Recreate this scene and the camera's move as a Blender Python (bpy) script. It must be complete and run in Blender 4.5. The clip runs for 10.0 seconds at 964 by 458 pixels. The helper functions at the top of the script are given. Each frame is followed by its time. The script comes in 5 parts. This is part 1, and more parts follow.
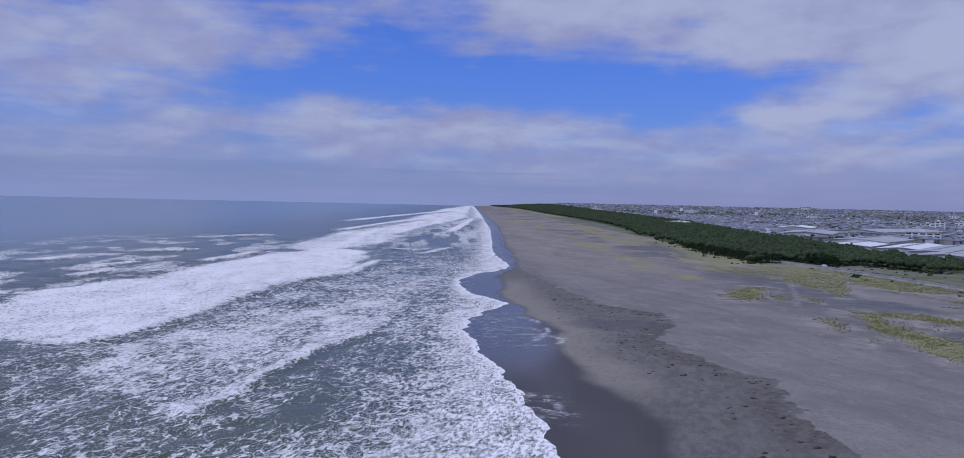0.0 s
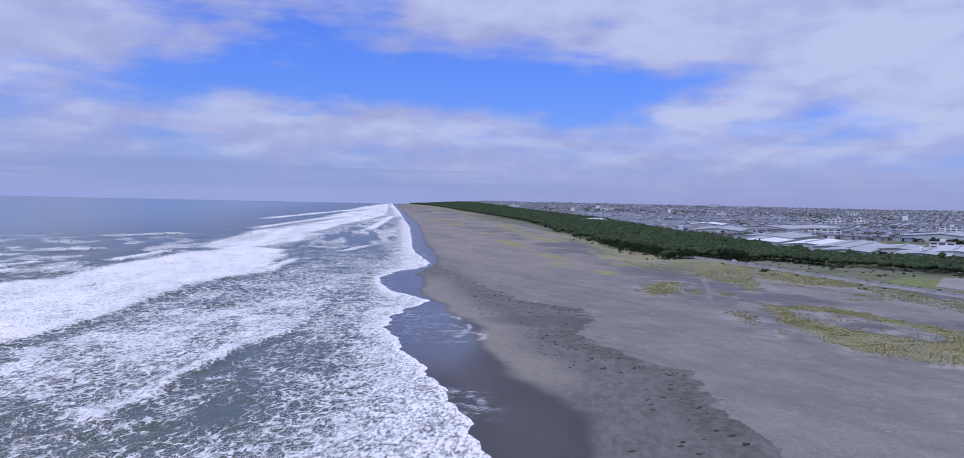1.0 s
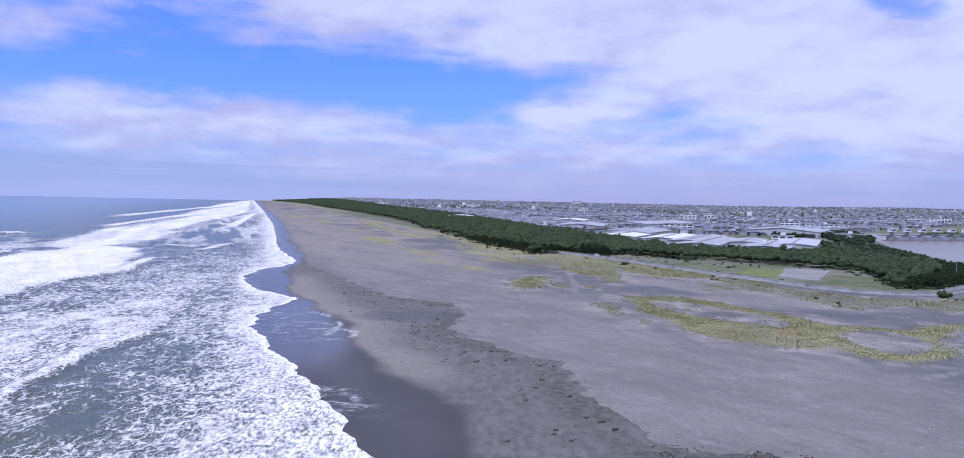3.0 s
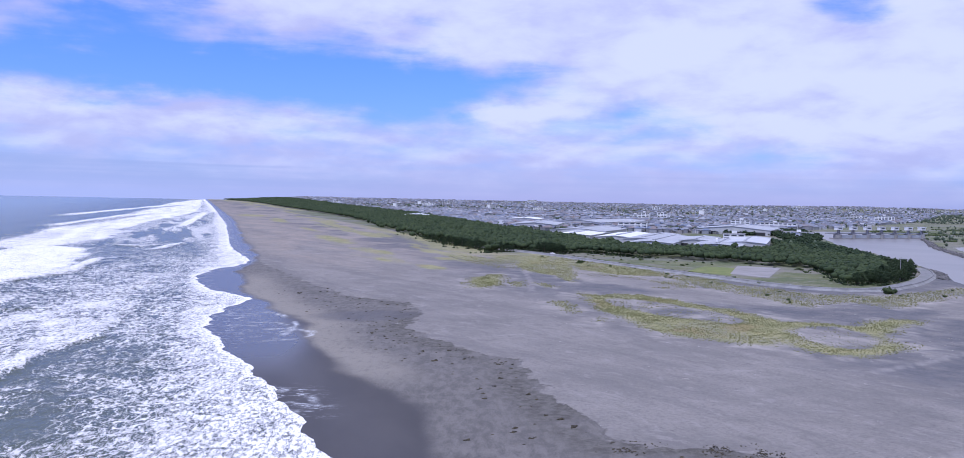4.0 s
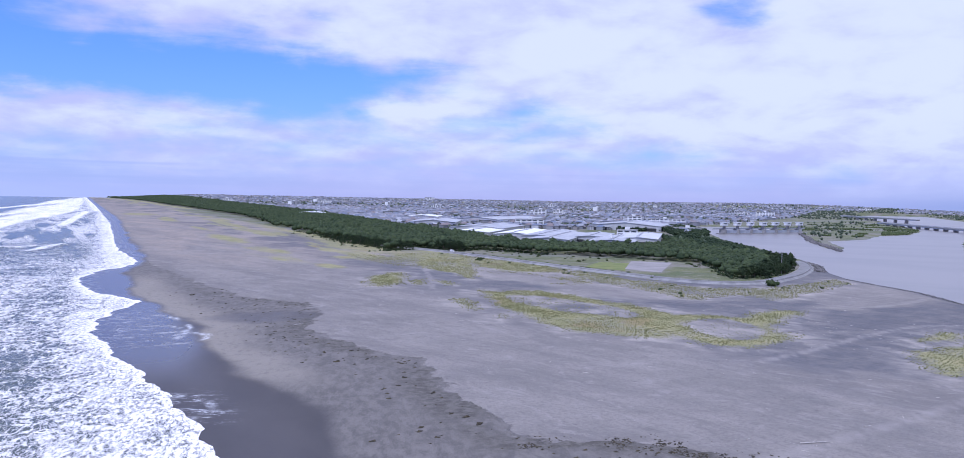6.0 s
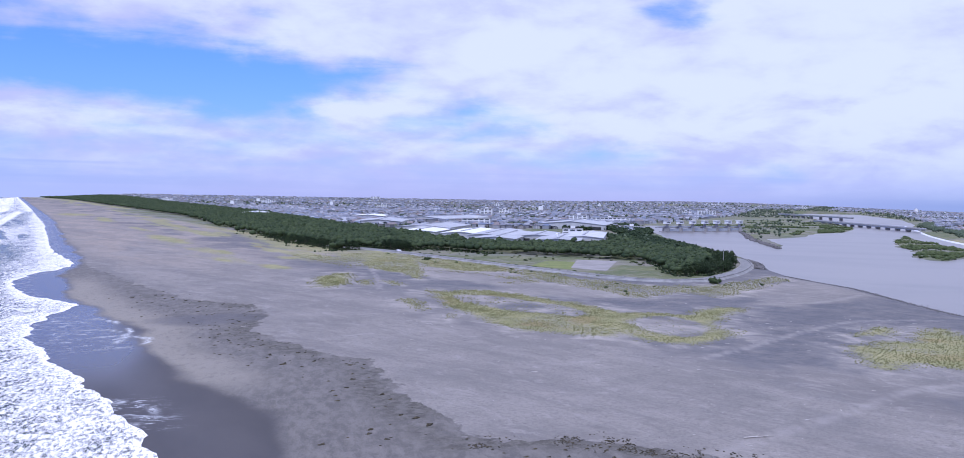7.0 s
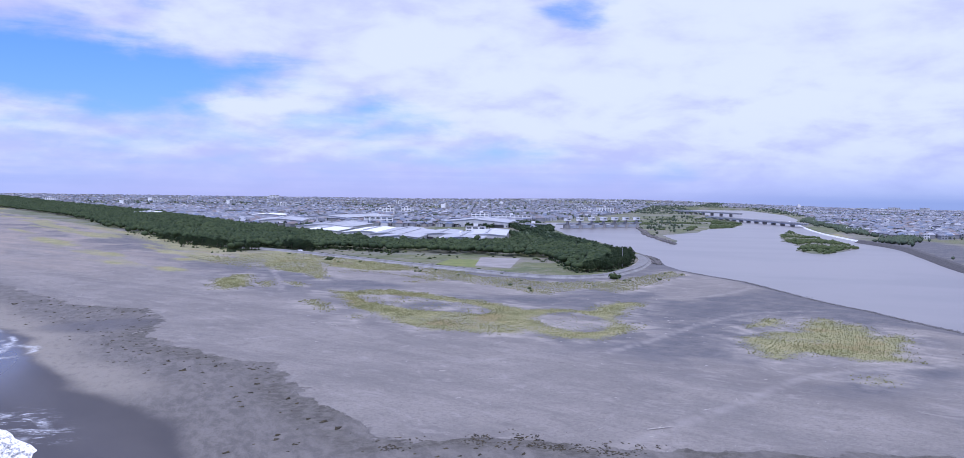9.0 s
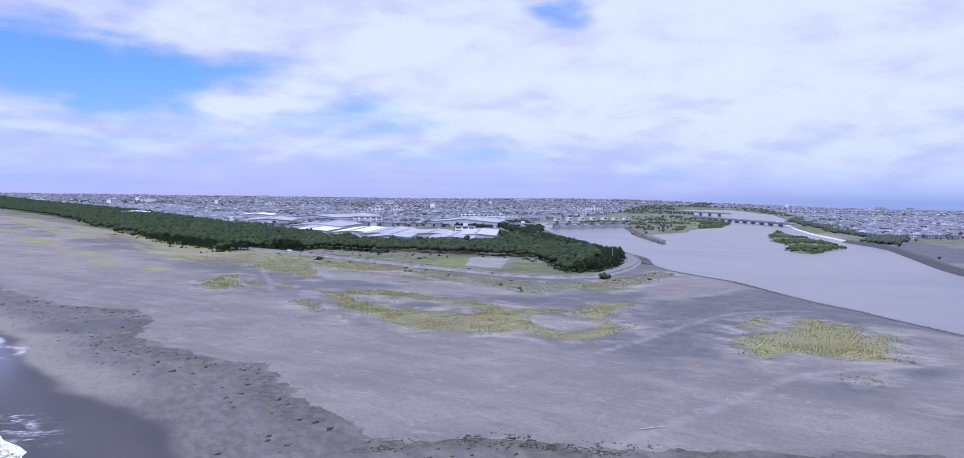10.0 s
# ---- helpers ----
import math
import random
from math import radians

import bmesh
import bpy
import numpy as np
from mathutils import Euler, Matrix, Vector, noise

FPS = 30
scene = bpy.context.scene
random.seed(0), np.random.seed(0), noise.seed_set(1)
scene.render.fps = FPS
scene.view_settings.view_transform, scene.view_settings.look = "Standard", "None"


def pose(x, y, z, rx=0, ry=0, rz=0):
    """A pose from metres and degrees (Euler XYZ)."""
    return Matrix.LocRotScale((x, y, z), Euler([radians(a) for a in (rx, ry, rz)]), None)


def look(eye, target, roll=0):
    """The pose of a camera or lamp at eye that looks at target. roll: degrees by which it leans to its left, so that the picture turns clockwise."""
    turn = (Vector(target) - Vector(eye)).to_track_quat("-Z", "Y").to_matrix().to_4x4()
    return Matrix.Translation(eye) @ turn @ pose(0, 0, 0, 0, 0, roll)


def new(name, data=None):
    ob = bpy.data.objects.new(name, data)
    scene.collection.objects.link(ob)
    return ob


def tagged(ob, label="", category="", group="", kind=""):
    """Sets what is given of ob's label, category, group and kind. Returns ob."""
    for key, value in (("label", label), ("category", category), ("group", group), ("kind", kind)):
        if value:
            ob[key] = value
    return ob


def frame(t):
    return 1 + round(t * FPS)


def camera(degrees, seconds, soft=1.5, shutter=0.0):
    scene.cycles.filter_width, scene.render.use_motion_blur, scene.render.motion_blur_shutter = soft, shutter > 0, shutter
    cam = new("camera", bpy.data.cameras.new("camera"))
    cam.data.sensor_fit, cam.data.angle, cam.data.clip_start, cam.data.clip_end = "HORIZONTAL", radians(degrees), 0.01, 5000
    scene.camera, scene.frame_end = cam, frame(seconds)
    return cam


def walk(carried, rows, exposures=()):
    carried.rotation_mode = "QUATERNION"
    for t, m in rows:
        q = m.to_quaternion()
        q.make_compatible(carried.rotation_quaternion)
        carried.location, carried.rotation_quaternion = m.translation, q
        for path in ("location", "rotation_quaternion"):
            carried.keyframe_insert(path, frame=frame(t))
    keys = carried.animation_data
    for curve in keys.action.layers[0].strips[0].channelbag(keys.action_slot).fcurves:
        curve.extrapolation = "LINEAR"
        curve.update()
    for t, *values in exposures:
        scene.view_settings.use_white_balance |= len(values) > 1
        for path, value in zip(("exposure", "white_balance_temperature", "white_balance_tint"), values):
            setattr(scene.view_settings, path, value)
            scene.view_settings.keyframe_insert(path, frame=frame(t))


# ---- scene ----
def aim(x, y, z, yaw, pitch, roll):
    """Camera pose from its place, its yaw to the left of +y, its pitch and its lean, in degrees."""
    return pose(x, y, z, 90 + pitch, 0, yaw) @ pose(0, 0, 0, 0, 0, roll)


cam = camera(60, 10.0, soft=0.68)
PATH = [
    (0, aim(0.00, -0.00, 39.99, -2.600, -2.039, 1.251)),
    (0.5, aim(-0.33, 0.18, 39.81, -5.448, -2.055, 1.216)),
    (1, aim(-0.66, 0.35, 39.63, -8.157, -2.066, 1.242)),
    (1.5, aim(-0.98, 0.53, 39.46, -10.654, -2.076, 1.226)),
    (2, aim(-1.31, 0.71, 39.31, -13.127, -2.078, 1.253)),
    (2.5, aim(-1.63, 0.89, 39.18, -15.407, -2.081, 1.245)),
    (4, aim(-2.52, 1.40, 38.98, -20.376, -2.095, 1.243)),
    (4.5, aim(-2.78, 1.57, 38.98, -21.781, -2.104, 1.241)),
    (5, aim(-3.03, 1.74, 39.00, -23.317, -2.113, 1.237)),
    (5.5, aim(-3.26, 1.91, 39.07, -25.384, -2.129, 1.176)),
    (7, aim(-3.91, 2.39, 39.38, -31.096, -2.131, 1.016)),
    (7.5, aim(-4.12, 2.54, 39.48, -32.973, -2.132, 0.947)),
    (8, aim(-4.32, 2.69, 39.57, -34.856, -2.141, 0.853)),
    (8.5, aim(-4.52, 2.84, 39.64, -36.590, -2.157, 0.785)),
    (9, aim(-4.72, 2.98, 39.71, -37.800, -2.177, 0.761)),
    (9.5, aim(-4.92, 3.12, 39.77, -38.336, -2.181, 0.777)),
    (10, aim(-5.12, 3.26, 39.83, -38.540, -2.184, 0.787)),
]
walk(cam, PATH, exposures=[
    (0.0, -1.06, 5420, 15), (0.5, -0.88, 5440, 15), (1.5, -0.51, 5480, 16), (2.5, -0.37, 5490, 17), (4.0, -0.23, 5470, 17),
    (5.5, -0.15, 5410, 17), (7.5, -0.11, 5400, 17), (10.0, -0.10, 5420, 17)])

# ---- node helpers ----
class Nodes:
    """Short forms for building node trees."""

    def __init__(self, tree):
        self.tree = tree
        tree.nodes.clear()

    def node(self, kind, inputs=None):
        n = self.tree.nodes.new(kind)
        for key, value in (inputs or {}).items():
            self.plug(n.inputs[key], value)
        return n

    def plug(self, socket, value):
        if isinstance(value, bpy.types.NodeSocket):
            self.tree.links.new(value, socket)
        elif isinstance(value, bpy.types.Node):
            self.tree.links.new(value.outputs[0], socket)
        else:
            if socket.type == "RGBA" and len(value) == 3:
                value = (*value, 1)
            socket.default_value = value

    def math(self, op, a, b=0.0, c=0.0):
        n = self.node("ShaderNodeMath", {0: a, 1: b, 2: c})
        n.operation = op
        return n.outputs[0]

    def vector(self, op, a, b=(0, 0, 0)):
        n = self.node("ShaderNodeVectorMath", {0: a, 1: b})
        n.operation = op
        return n.outputs[0]

    def mix(self, fac, a, b, blend="MIX"):
        n = self.tree.nodes.new("ShaderNodeMix")
        n.data_type, n.blend_type = "RGBA", blend
        for key, value in ((0, fac), (6, a), (7, b)):
            self.plug(n.inputs[key], value)
        return n.outputs[2]

    def ramp(self, fac, lo, hi, a=0.0, b=1.0, smooth=True):
        n = self.node("ShaderNodeMapRange", {0: fac, 1: lo, 2: hi, 3: a, 4: b})
        n.interpolation_type = "SMOOTHSTEP" if smooth else "LINEAR"
        return n.outputs[0]

    def edges(self, vec, scale):
        n = self.tree.nodes.new("ShaderNodeTexVoronoi")
        n.feature = "DISTANCE_TO_EDGE"
        self.plug(n.inputs["Vector"], vec)
        self.plug(n.inputs["Scale"], scale)
        return n.outputs[0]

    def noise(self, vec, scale, detail=4.0, rough=0.55, distort=0.0):
        n = self.node("ShaderNodeTexNoise", {"Scale": scale, "Detail": detail, "Roughness": rough, "Distortion": distort})
        if vec is not None:
            self.plug(n.inputs["Vector"], vec)
        return n.outputs[0]

    def attr(self, name):
        n = self.node("ShaderNodeAttribute")
        n.attribute_name = name
        return n.outputs["Fac"]

    def place(self, scale=(1, 1, 1), turn=0.0):
        pos = self.node("ShaderNodeNewGeometry").outputs["Position"]
        turned = self.node("ShaderNodeMapping", {"Vector": pos, "Rotation": (0, 0, radians(turn))}).outputs[0]
        return self.vector("MULTIPLY", turned, scale)

    def bump(self, height, strength, distance):
        return self.node("ShaderNodeBump", {"Height": height, "Strength": strength, "Distance": distance}).outputs[0]

    def surface(self, colour, rough, normal=None, **more):
        n = self.node("ShaderNodeBsdfPrincipled", {"Base Color": colour, "Roughness": rough, **more})
        if normal is not None:
            self.plug(n.inputs["Normal"], normal)
        self.node("ShaderNodeOutputMaterial", {"Surface": n.outputs[0]})


def material(name):
    m = bpy.data.materials.new(name)
    m.use_nodes = True
    return m, Nodes(m.node_tree)


# ---- sky and sun ----
SUN_AZIMUTH, SUN_HEIGHT = -118.0, 60.0  # degrees clockwise from +y, degrees above the horizon


def build_sky():
    world = bpy.data.worlds.new("sky")
    scene.world = world
    world.use_nodes = True
    n = Nodes(world.node_tree)
    way = n.node("ShaderNodeTexCoord").outputs["Generated"]
    sep = n.node("ShaderNodeSeparateXYZ", {0: way})
    x, y, z = sep.outputs
    az = n.math("MULTIPLY", n.math("ARCTAN2", x, y), 57.29578)
    el = n.math("MULTIPLY", n.math("ARCSINE", z), 57.29578)
    sky = n.node("ShaderNodeTexSky")
    sky.sky_type, sky.sun_disc = "NISHITA", False
    sky.sun_elevation, sky.sun_rotation = radians(SUN_HEIGHT), radians(SUN_AZIMUTH)
    sky.air_density, sky.dust_density, sky.ozone_density = 1.3, 0.4, 2.0
    blue = n.mix(1.0, sky.outputs[0], (0.066, 0.091, 0.204), "MULTIPLY")

    roam = n.node("ShaderNodeCombineXYZ", {0: n.math("MULTIPLY", az, 0.09), 1: n.math("MULTIPLY", el, 0.20), 2: 11.3}).outputs[0]
    az_w = n.math("ADD", az, n.math("MULTIPLY", n.math("SUBTRACT", n.noise(roam, 1.4, 5.0, 0.5), 0.5), 13.0))
    roam_b = n.vector("ADD", roam, (5.2, 1.7, 3.0))
    el_w = n.math("ADD", el, n.math("MULTIPLY", n.math("SUBTRACT", n.noise(roam_b, 1.7, 6.0, 0.54), 0.5), 4.6))

    def cell(a0, e0, sa, se, amount):
        """One broad bank of cloud (amount above 0) or opening (below 0)."""
        u = n.math("DIVIDE", n.math("SUBTRACT", az_w, a0), sa)
        v = n.math("DIVIDE", n.math("SUBTRACT", el_w, e0), se)
        r = n.math("ADD", n.math("MULTIPLY", u, u), n.math("MULTIPLY", v, v))
        return n.math("MULTIPLY", n.math("EXPONENT", n.math("MULTIPLY", r, -1.0)), amount)

    banks = [(-2, 7.6, 11, 2.0, -0.50), (14, 7.2, 7.5, 1.8, -0.40), (-14, 7.4, 4.5, 2.0, -0.20), (-3, 11.0, 6, 1.0, -0.16),
             (44.0, 12.4, 3.4, 1.9, -0.56), (-27, 12.0, 3.5, 1.6, -0.30), (-11, 13.2, 3, 1.2, -0.26), (12, 11.5, 3, 1.0, -0.15),
             (0, 4.6, 13, 1.7, 0.26), (24, 6.4, 3.6, 0.9, 0.30), (34, 4.6, 5, 1.0, 0.12), (-20, 9.6, 8, 3.4, 0.26), (10, 12.4, 7, 1.3, 0.20), (-3, 10.6, 6, 1.6, -0.16), (52, 8, 17, 6, 0.16)]
    total = 0.0
    for bank in banks:
        total = n.math("ADD", total, cell(*bank))
    # the edge of the main cloud sheet runs slantwise across the sky
    edge = n.math("ADD", n.math("SUBTRACT", az_w, 24.5), n.math("MULTIPLY", n.math("SUBTRACT", el_w, 8.0), 4.2))
    sheet_side = n.math("MULTIPLY", n.ramp(edge, -7.0, 7.0), n.ramp(az_w, -4.0, 10.0))
    total = n.math("ADD", total, n.math("MULTIPLY", sheet_side, 0.34))
    flat = n.node("ShaderNodeCombineXYZ", {0: n.math("MULTIPLY", az, 0.075), 1: n.math("MULTIPLY", el, 0.17), 2: 3.1}).outputs[0]
    billow = n.noise(flat, 1.7, 10.0, 0.57, 0.25)
    wisps = n.noise(n.node("ShaderNodeMapping", {"Vector": flat, "Scale": (0.8, 1.9, 1), "Rotation": (0, 0, -0.12)}).outputs[0], 2.4, 8.0, 0.54, 0.3)
    field = n.math("ADD", n.math("MULTIPLY", billow, 0.95), n.math("MULTIPLY", wisps, 0.75))
    cover = n.ramp(n.math("ADD", field, total), 0.50, 1.10)
    cover = n.math("MULTIPLY", cover, 0.95)
    # cloud tone: lit tops and lavender-grey undersides
    shade = n.noise(n.node("ShaderNodeMapping", {"Vector": flat, "Location": (0.2, 0.35, 0)}).outputs[0], 2.6, 9.0, 0.55, 0.2)
    glow = cell(50, 9, 17, 6, 0.10)
    for tower in ((24.5, 6.5, 3.2, 0.8, 0.34), (34, 4.9, 2.2, 0.8, 0.28), (29, 4.6, 3.0, 0.6, 0.20), (41.5, 4.8, 2.4, 0.8, 0.26), (14, 3.4, 4.0, 0.5, 0.22), (6, 4.2, 6.0, 0.6, 0.18), (33, 9.5, 4.0, 1.4, 0.2)):
        glow = n.math("ADD", glow, cell(*tower))
    heap = n.node("ShaderNodeCombineXYZ", {0: n.math("MULTIPLY", az, 0.17), 1: n.math("MULTIPLY", el, 0.46), 2: 5.7}).outputs[0]
    above = n.vector("ADD", heap, (-0.10, 0.26, 0.0))
    relief = n.math("SUBTRACT", n.noise(heap, 1.1, 8.0, 0.50, 0.4), n.noise(above, 1.1, 8.0, 0.50, 0.4))
    relief = n.math("MULTIPLY", relief, n.math("MULTIPLY", n.ramp(el, 0.8, 3.0), n.ramp(el, 9.5, 5.0, 0.2, 0.95)))
    glow = n.math("ADD", glow, relief)
    lit = n.ramp(n.math("ADD", n.math("ADD", shade, n.math("MULTIPLY", total, 0.45)), glow), 0.33, 0.88)
    cloud = n.mix(lit, (0.645, 0.635, 0.885), (0.90, 0.905, 1.06))
    sight = n.mix(cover, blue, cloud)
    # haze over the horizon, with thin grey streaks of stratus
    streak = n.noise(n.node("ShaderNodeCombineXYZ", {0: n.math("MULTIPLY", az, 0.02), 1: n.math("MULTIPLY", el, 0.9), 2: 7.7}).outputs[0], 1.5, 4.0, 0.5, 0.2)
    dim = n.math("MULTIPLY", n.ramp(streak, 0.48, 0.66), n.math("MULTIPLY", n.ramp(el, 3.4, 1.0), n.ramp(az, 16.0, 4.0, 0.3, 0.75)))
    sight = n.mix(dim, sight, (0.42, 0.51, 0.78))
    haze = n.math("EXPONENT", n.math("MULTIPLY", n.math("MAXIMUM", el, 0.0), -0.62))
    sight = n.mix(n.math("MULTIPLY", haze, 0.95), sight, n.mix(n.ramp(az, -6.0, 24.0), (0.54, 0.60, 0.92), n.mix(n.ramp(az, 40.0, 66.0), (0.535, 0.540, 0.81), (0.34, 0.42, 0.69))))
    back = n.node("ShaderNodeBackground", {"Color": sight, "Strength": 1.0})
    n.node("ShaderNodeOutputWorld", {"Surface": back.outputs[0]})


build_sky()
sun = new("sun", bpy.data.lights.new("sun", "SUN"))
sun.data.energy, sun.data.angle, sun.data.color = 3.3, radians(2.0), (1.0, 0.94, 0.85)
sun.matrix_world = look((0, 0, 300), (-300 * math.sin(radians(SUN_AZIMUTH)) * math.cos(radians(SUN_HEIGHT)),
                                     -300 * math.cos(radians(SUN_AZIMUTH)) * math.cos(radians(SUN_HEIGHT)),
                                     300 - 300 * math.sin(radians(SUN_HEIGHT))))


# ---- number fields ----
def smooth(v, lo, hi):
    k = np.clip((v - lo) / (hi - lo), 0, 1)
    return k * k * (3 - 2 * k)


def value_noise(x, y, seed):
    xi, yi = np.floor(x).astype(np.int64), np.floor(y).astype(np.int64)
    fx, fy = x - xi, y - yi
    fx, fy = fx * fx * (3 - 2 * fx), fy * fy * (3 - 2 * fy)

    def corner(a, b):
        h = (a * 374761393 + b * 668265263 + seed * 974634541) & 0xFFFFFFFF
        h = ((h ^ (h >> 13)) * 1274126177) & 0xFFFFFFFF
        return ((h ^ (h >> 16)) & 0xFFFF) / 65535.0

    a, b = corner(xi, yi), corner(xi + 1, yi)
    c, d = corner(xi, yi + 1), corner(xi + 1, yi + 1)
    return (a + (b - a) * fx) * (1 - fy) + (c + (d - c) * fx) * fy


def fbm(x, y, seed=0, octaves=4):
    total, size, whole = 0.0, 1.0, 0.0
    for o in range(octaves):
        total = total + size * value_noise(x * 2**o, y * 2**o, seed + o * 17)
        whole += size
        size *= 0.5
    return total / whole


def inside(poly, x, y):
    """Signed distance in metres to a polygon's outline, positive inside it."""
    p = np.array(poly, float)
    q = np.roll(p, -1, 0)
    best, odd = np.full(np.shape(x), 1e9), np.zeros(np.shape(x), bool)
    for (ax, ay), (bx, by) in zip(p, q):
        dx, dy = bx - ax, by - ay
        k = np.clip(((x - ax) * dx + (y - ay) * dy) / (dx * dx + dy * dy + 1e-9), 0, 1)
        best = np.minimum(best, np.hypot(x - ax - k * dx, y - ay - k * dy))
        if ay != by:
            odd ^= ((ay > y) != (by > y)) & (x < dx * (y - ay) / dy + ax)
    return np.where(odd, best, -best)


def along(pairs, y):
    """A line of the plan as x over y."""
    p = np.array(pairs, float)
    return np.interp(y, p[:, 0], p[:, 1])


def spline(points, step):
    """A smooth line through points of the plan, at even steps."""
    p = np.array(points, float)
    p = np.vstack([2 * p[0] - p[1], p, 2 * p[-1] - p[-2]])
    out = []
    for k in range(1, len(p) - 2):
        for t in np.linspace(0, 1, 24, endpoint=False):
            out.append(0.5 * (2 * p[k] + (p[k + 1] - p[k - 1]) * t + (2 * p[k - 1] - 5 * p[k] + 4 * p[k + 1] - p[k + 2]) * t**2 + (3 * p[k] - p[k - 1] - 3 * p[k + 1] + p[k + 2]) * t**3))
    out = np.array(out + [p[-2]])
    d = np.r_[0, np.cumsum(np.hypot(*np.diff(out, axis=0).T))]
    at = np.arange(0, d[-1], step)
    return np.stack([np.interp(at, d, out[:, 0]), np.interp(at, d, out[:, 1])], 1)


# ---- plan of the coast, in metres ----
SHORE = [(-300, 60), (60, 24), (110, 21), (125, 20), (148, 18), (170, 18), (184, 15), (197, 14), (214, 10.5), (237, 8), (254, 6), (275, 9), (300, 17),
         (318, 25), (330, 23), (345, 16), (360, 11), (385, 8), (410, 9), (440, 15), (476, 34), (510, 41), (543, 39), (600, 37), (670, 39), (800, 46), (950, 53),
         (1180, 67), (1900, 88), (4200, 150), (6000, 200)]
SWASH = [(-300, 0), (110, -34), (132, -30), (143, -23), (150, -16), (168, -10), (192, -9), (243, -6), (296, -6), (395, 2), (484, 5), (600, 18), (800, 30), (6000, 180)]
WET = [(-300, 80), (90, 30), (120, 35), (137, 38), (155, 40), (169, 37), (186, 33), (218, 30), (254, 34), (291, 30), (348, 26), (431, 28), (476, 38), (520, 47), (700, 52), (1200, 80), (6000, 215)]
DEBRIS = [(-300, 200), (60, 130), (91, 93), (100, 87), (110, 79), (113, 66), (133, 66), (150, 67), (172, 73), (186, 75), (193, 70), (209, 67), (237, 62), (251, 69),
          (273, 77), (295, 78), (321, 60), (368, 54), (447, 47), (566, 44), (800, 52), (6000, 215)]
FOREST_FRONT = [(520, 219), (561, 215), (650, 222), (770, 232), (926, 243), (1157, 259), (1535, 287), (2003, 297), (3120, 305), (4000, 300), (4900, 262), (6000, 250)]
ROAD = [(222, 610), (236, 565), (244, 520), (249, 470), (254, 415), (260, 365), (267, 322), (279, 301), (302, 297), (328, 308), (356, 324), (394, 352), (422, 379), (438, 400)]
RIVER = [(230, -200), (240, 40), (269, 111), (286, 141), (296, 157), (305, 177), (318, 200), (331, 218), (349, 246), (361, 277), (372, 303), (395, 335), (432, 372), (470, 422), (514, 491),
         (554, 544), (610, 641), (725, 790), (800, 900), (905, 1010), (1010, 1000), (920, 815), (867, 776), (714, 629), (617, 523), (589, 487), (640, 525), (732, 622), (834, 652), (1100, 815),
         (1516, 1102), (1900, 1450), (2700, 2150), (2950, 2050), (2100, 1330), (1640, 1010), (1383, 859), (1092, 655), (947, 545), (802, 426), (760, 372), (625, 280), (521, 211), (420, 130), (330, 20), (330, -200)]
ISLAND = [(745, 478), (850, 548), (950, 606), (995, 626), (930, 573), (856, 505), (800, 459), (748, 411), (699, 372), (647, 361), (589, 341), (591, 355), (605, 380), (655, 405), (705, 442)]
ISLET = [(940, 716), (1120, 850), (1299, 980), (1430, 1060), (1404, 1005), (1280, 905), (1223, 857), (1039, 744), (996, 733)]
GROVE = [(240, 575), (252, 540), (275, 545), (296, 497), (330, 470), (347, 430), (363, 412), (343, 376), (318, 343), (305, 318), (334, 314), (366, 332), (401, 357), (420, 384), (434, 418),
         (446, 462), (462, 520), (500, 590), (490, 640), (470, 560), (420, 530), (390, 545), (350, 590), (330, 640)]
CROP = [(269, 400), (300, 428), (318, 412), (277, 372)]
LOT = [(283, 380), (326, 430), (344, 412), (290, 357)]
YARD = [(335, 620), (350, 545), (440, 530), (560, 650), (680, 830), (520, 920), (400, 900)]
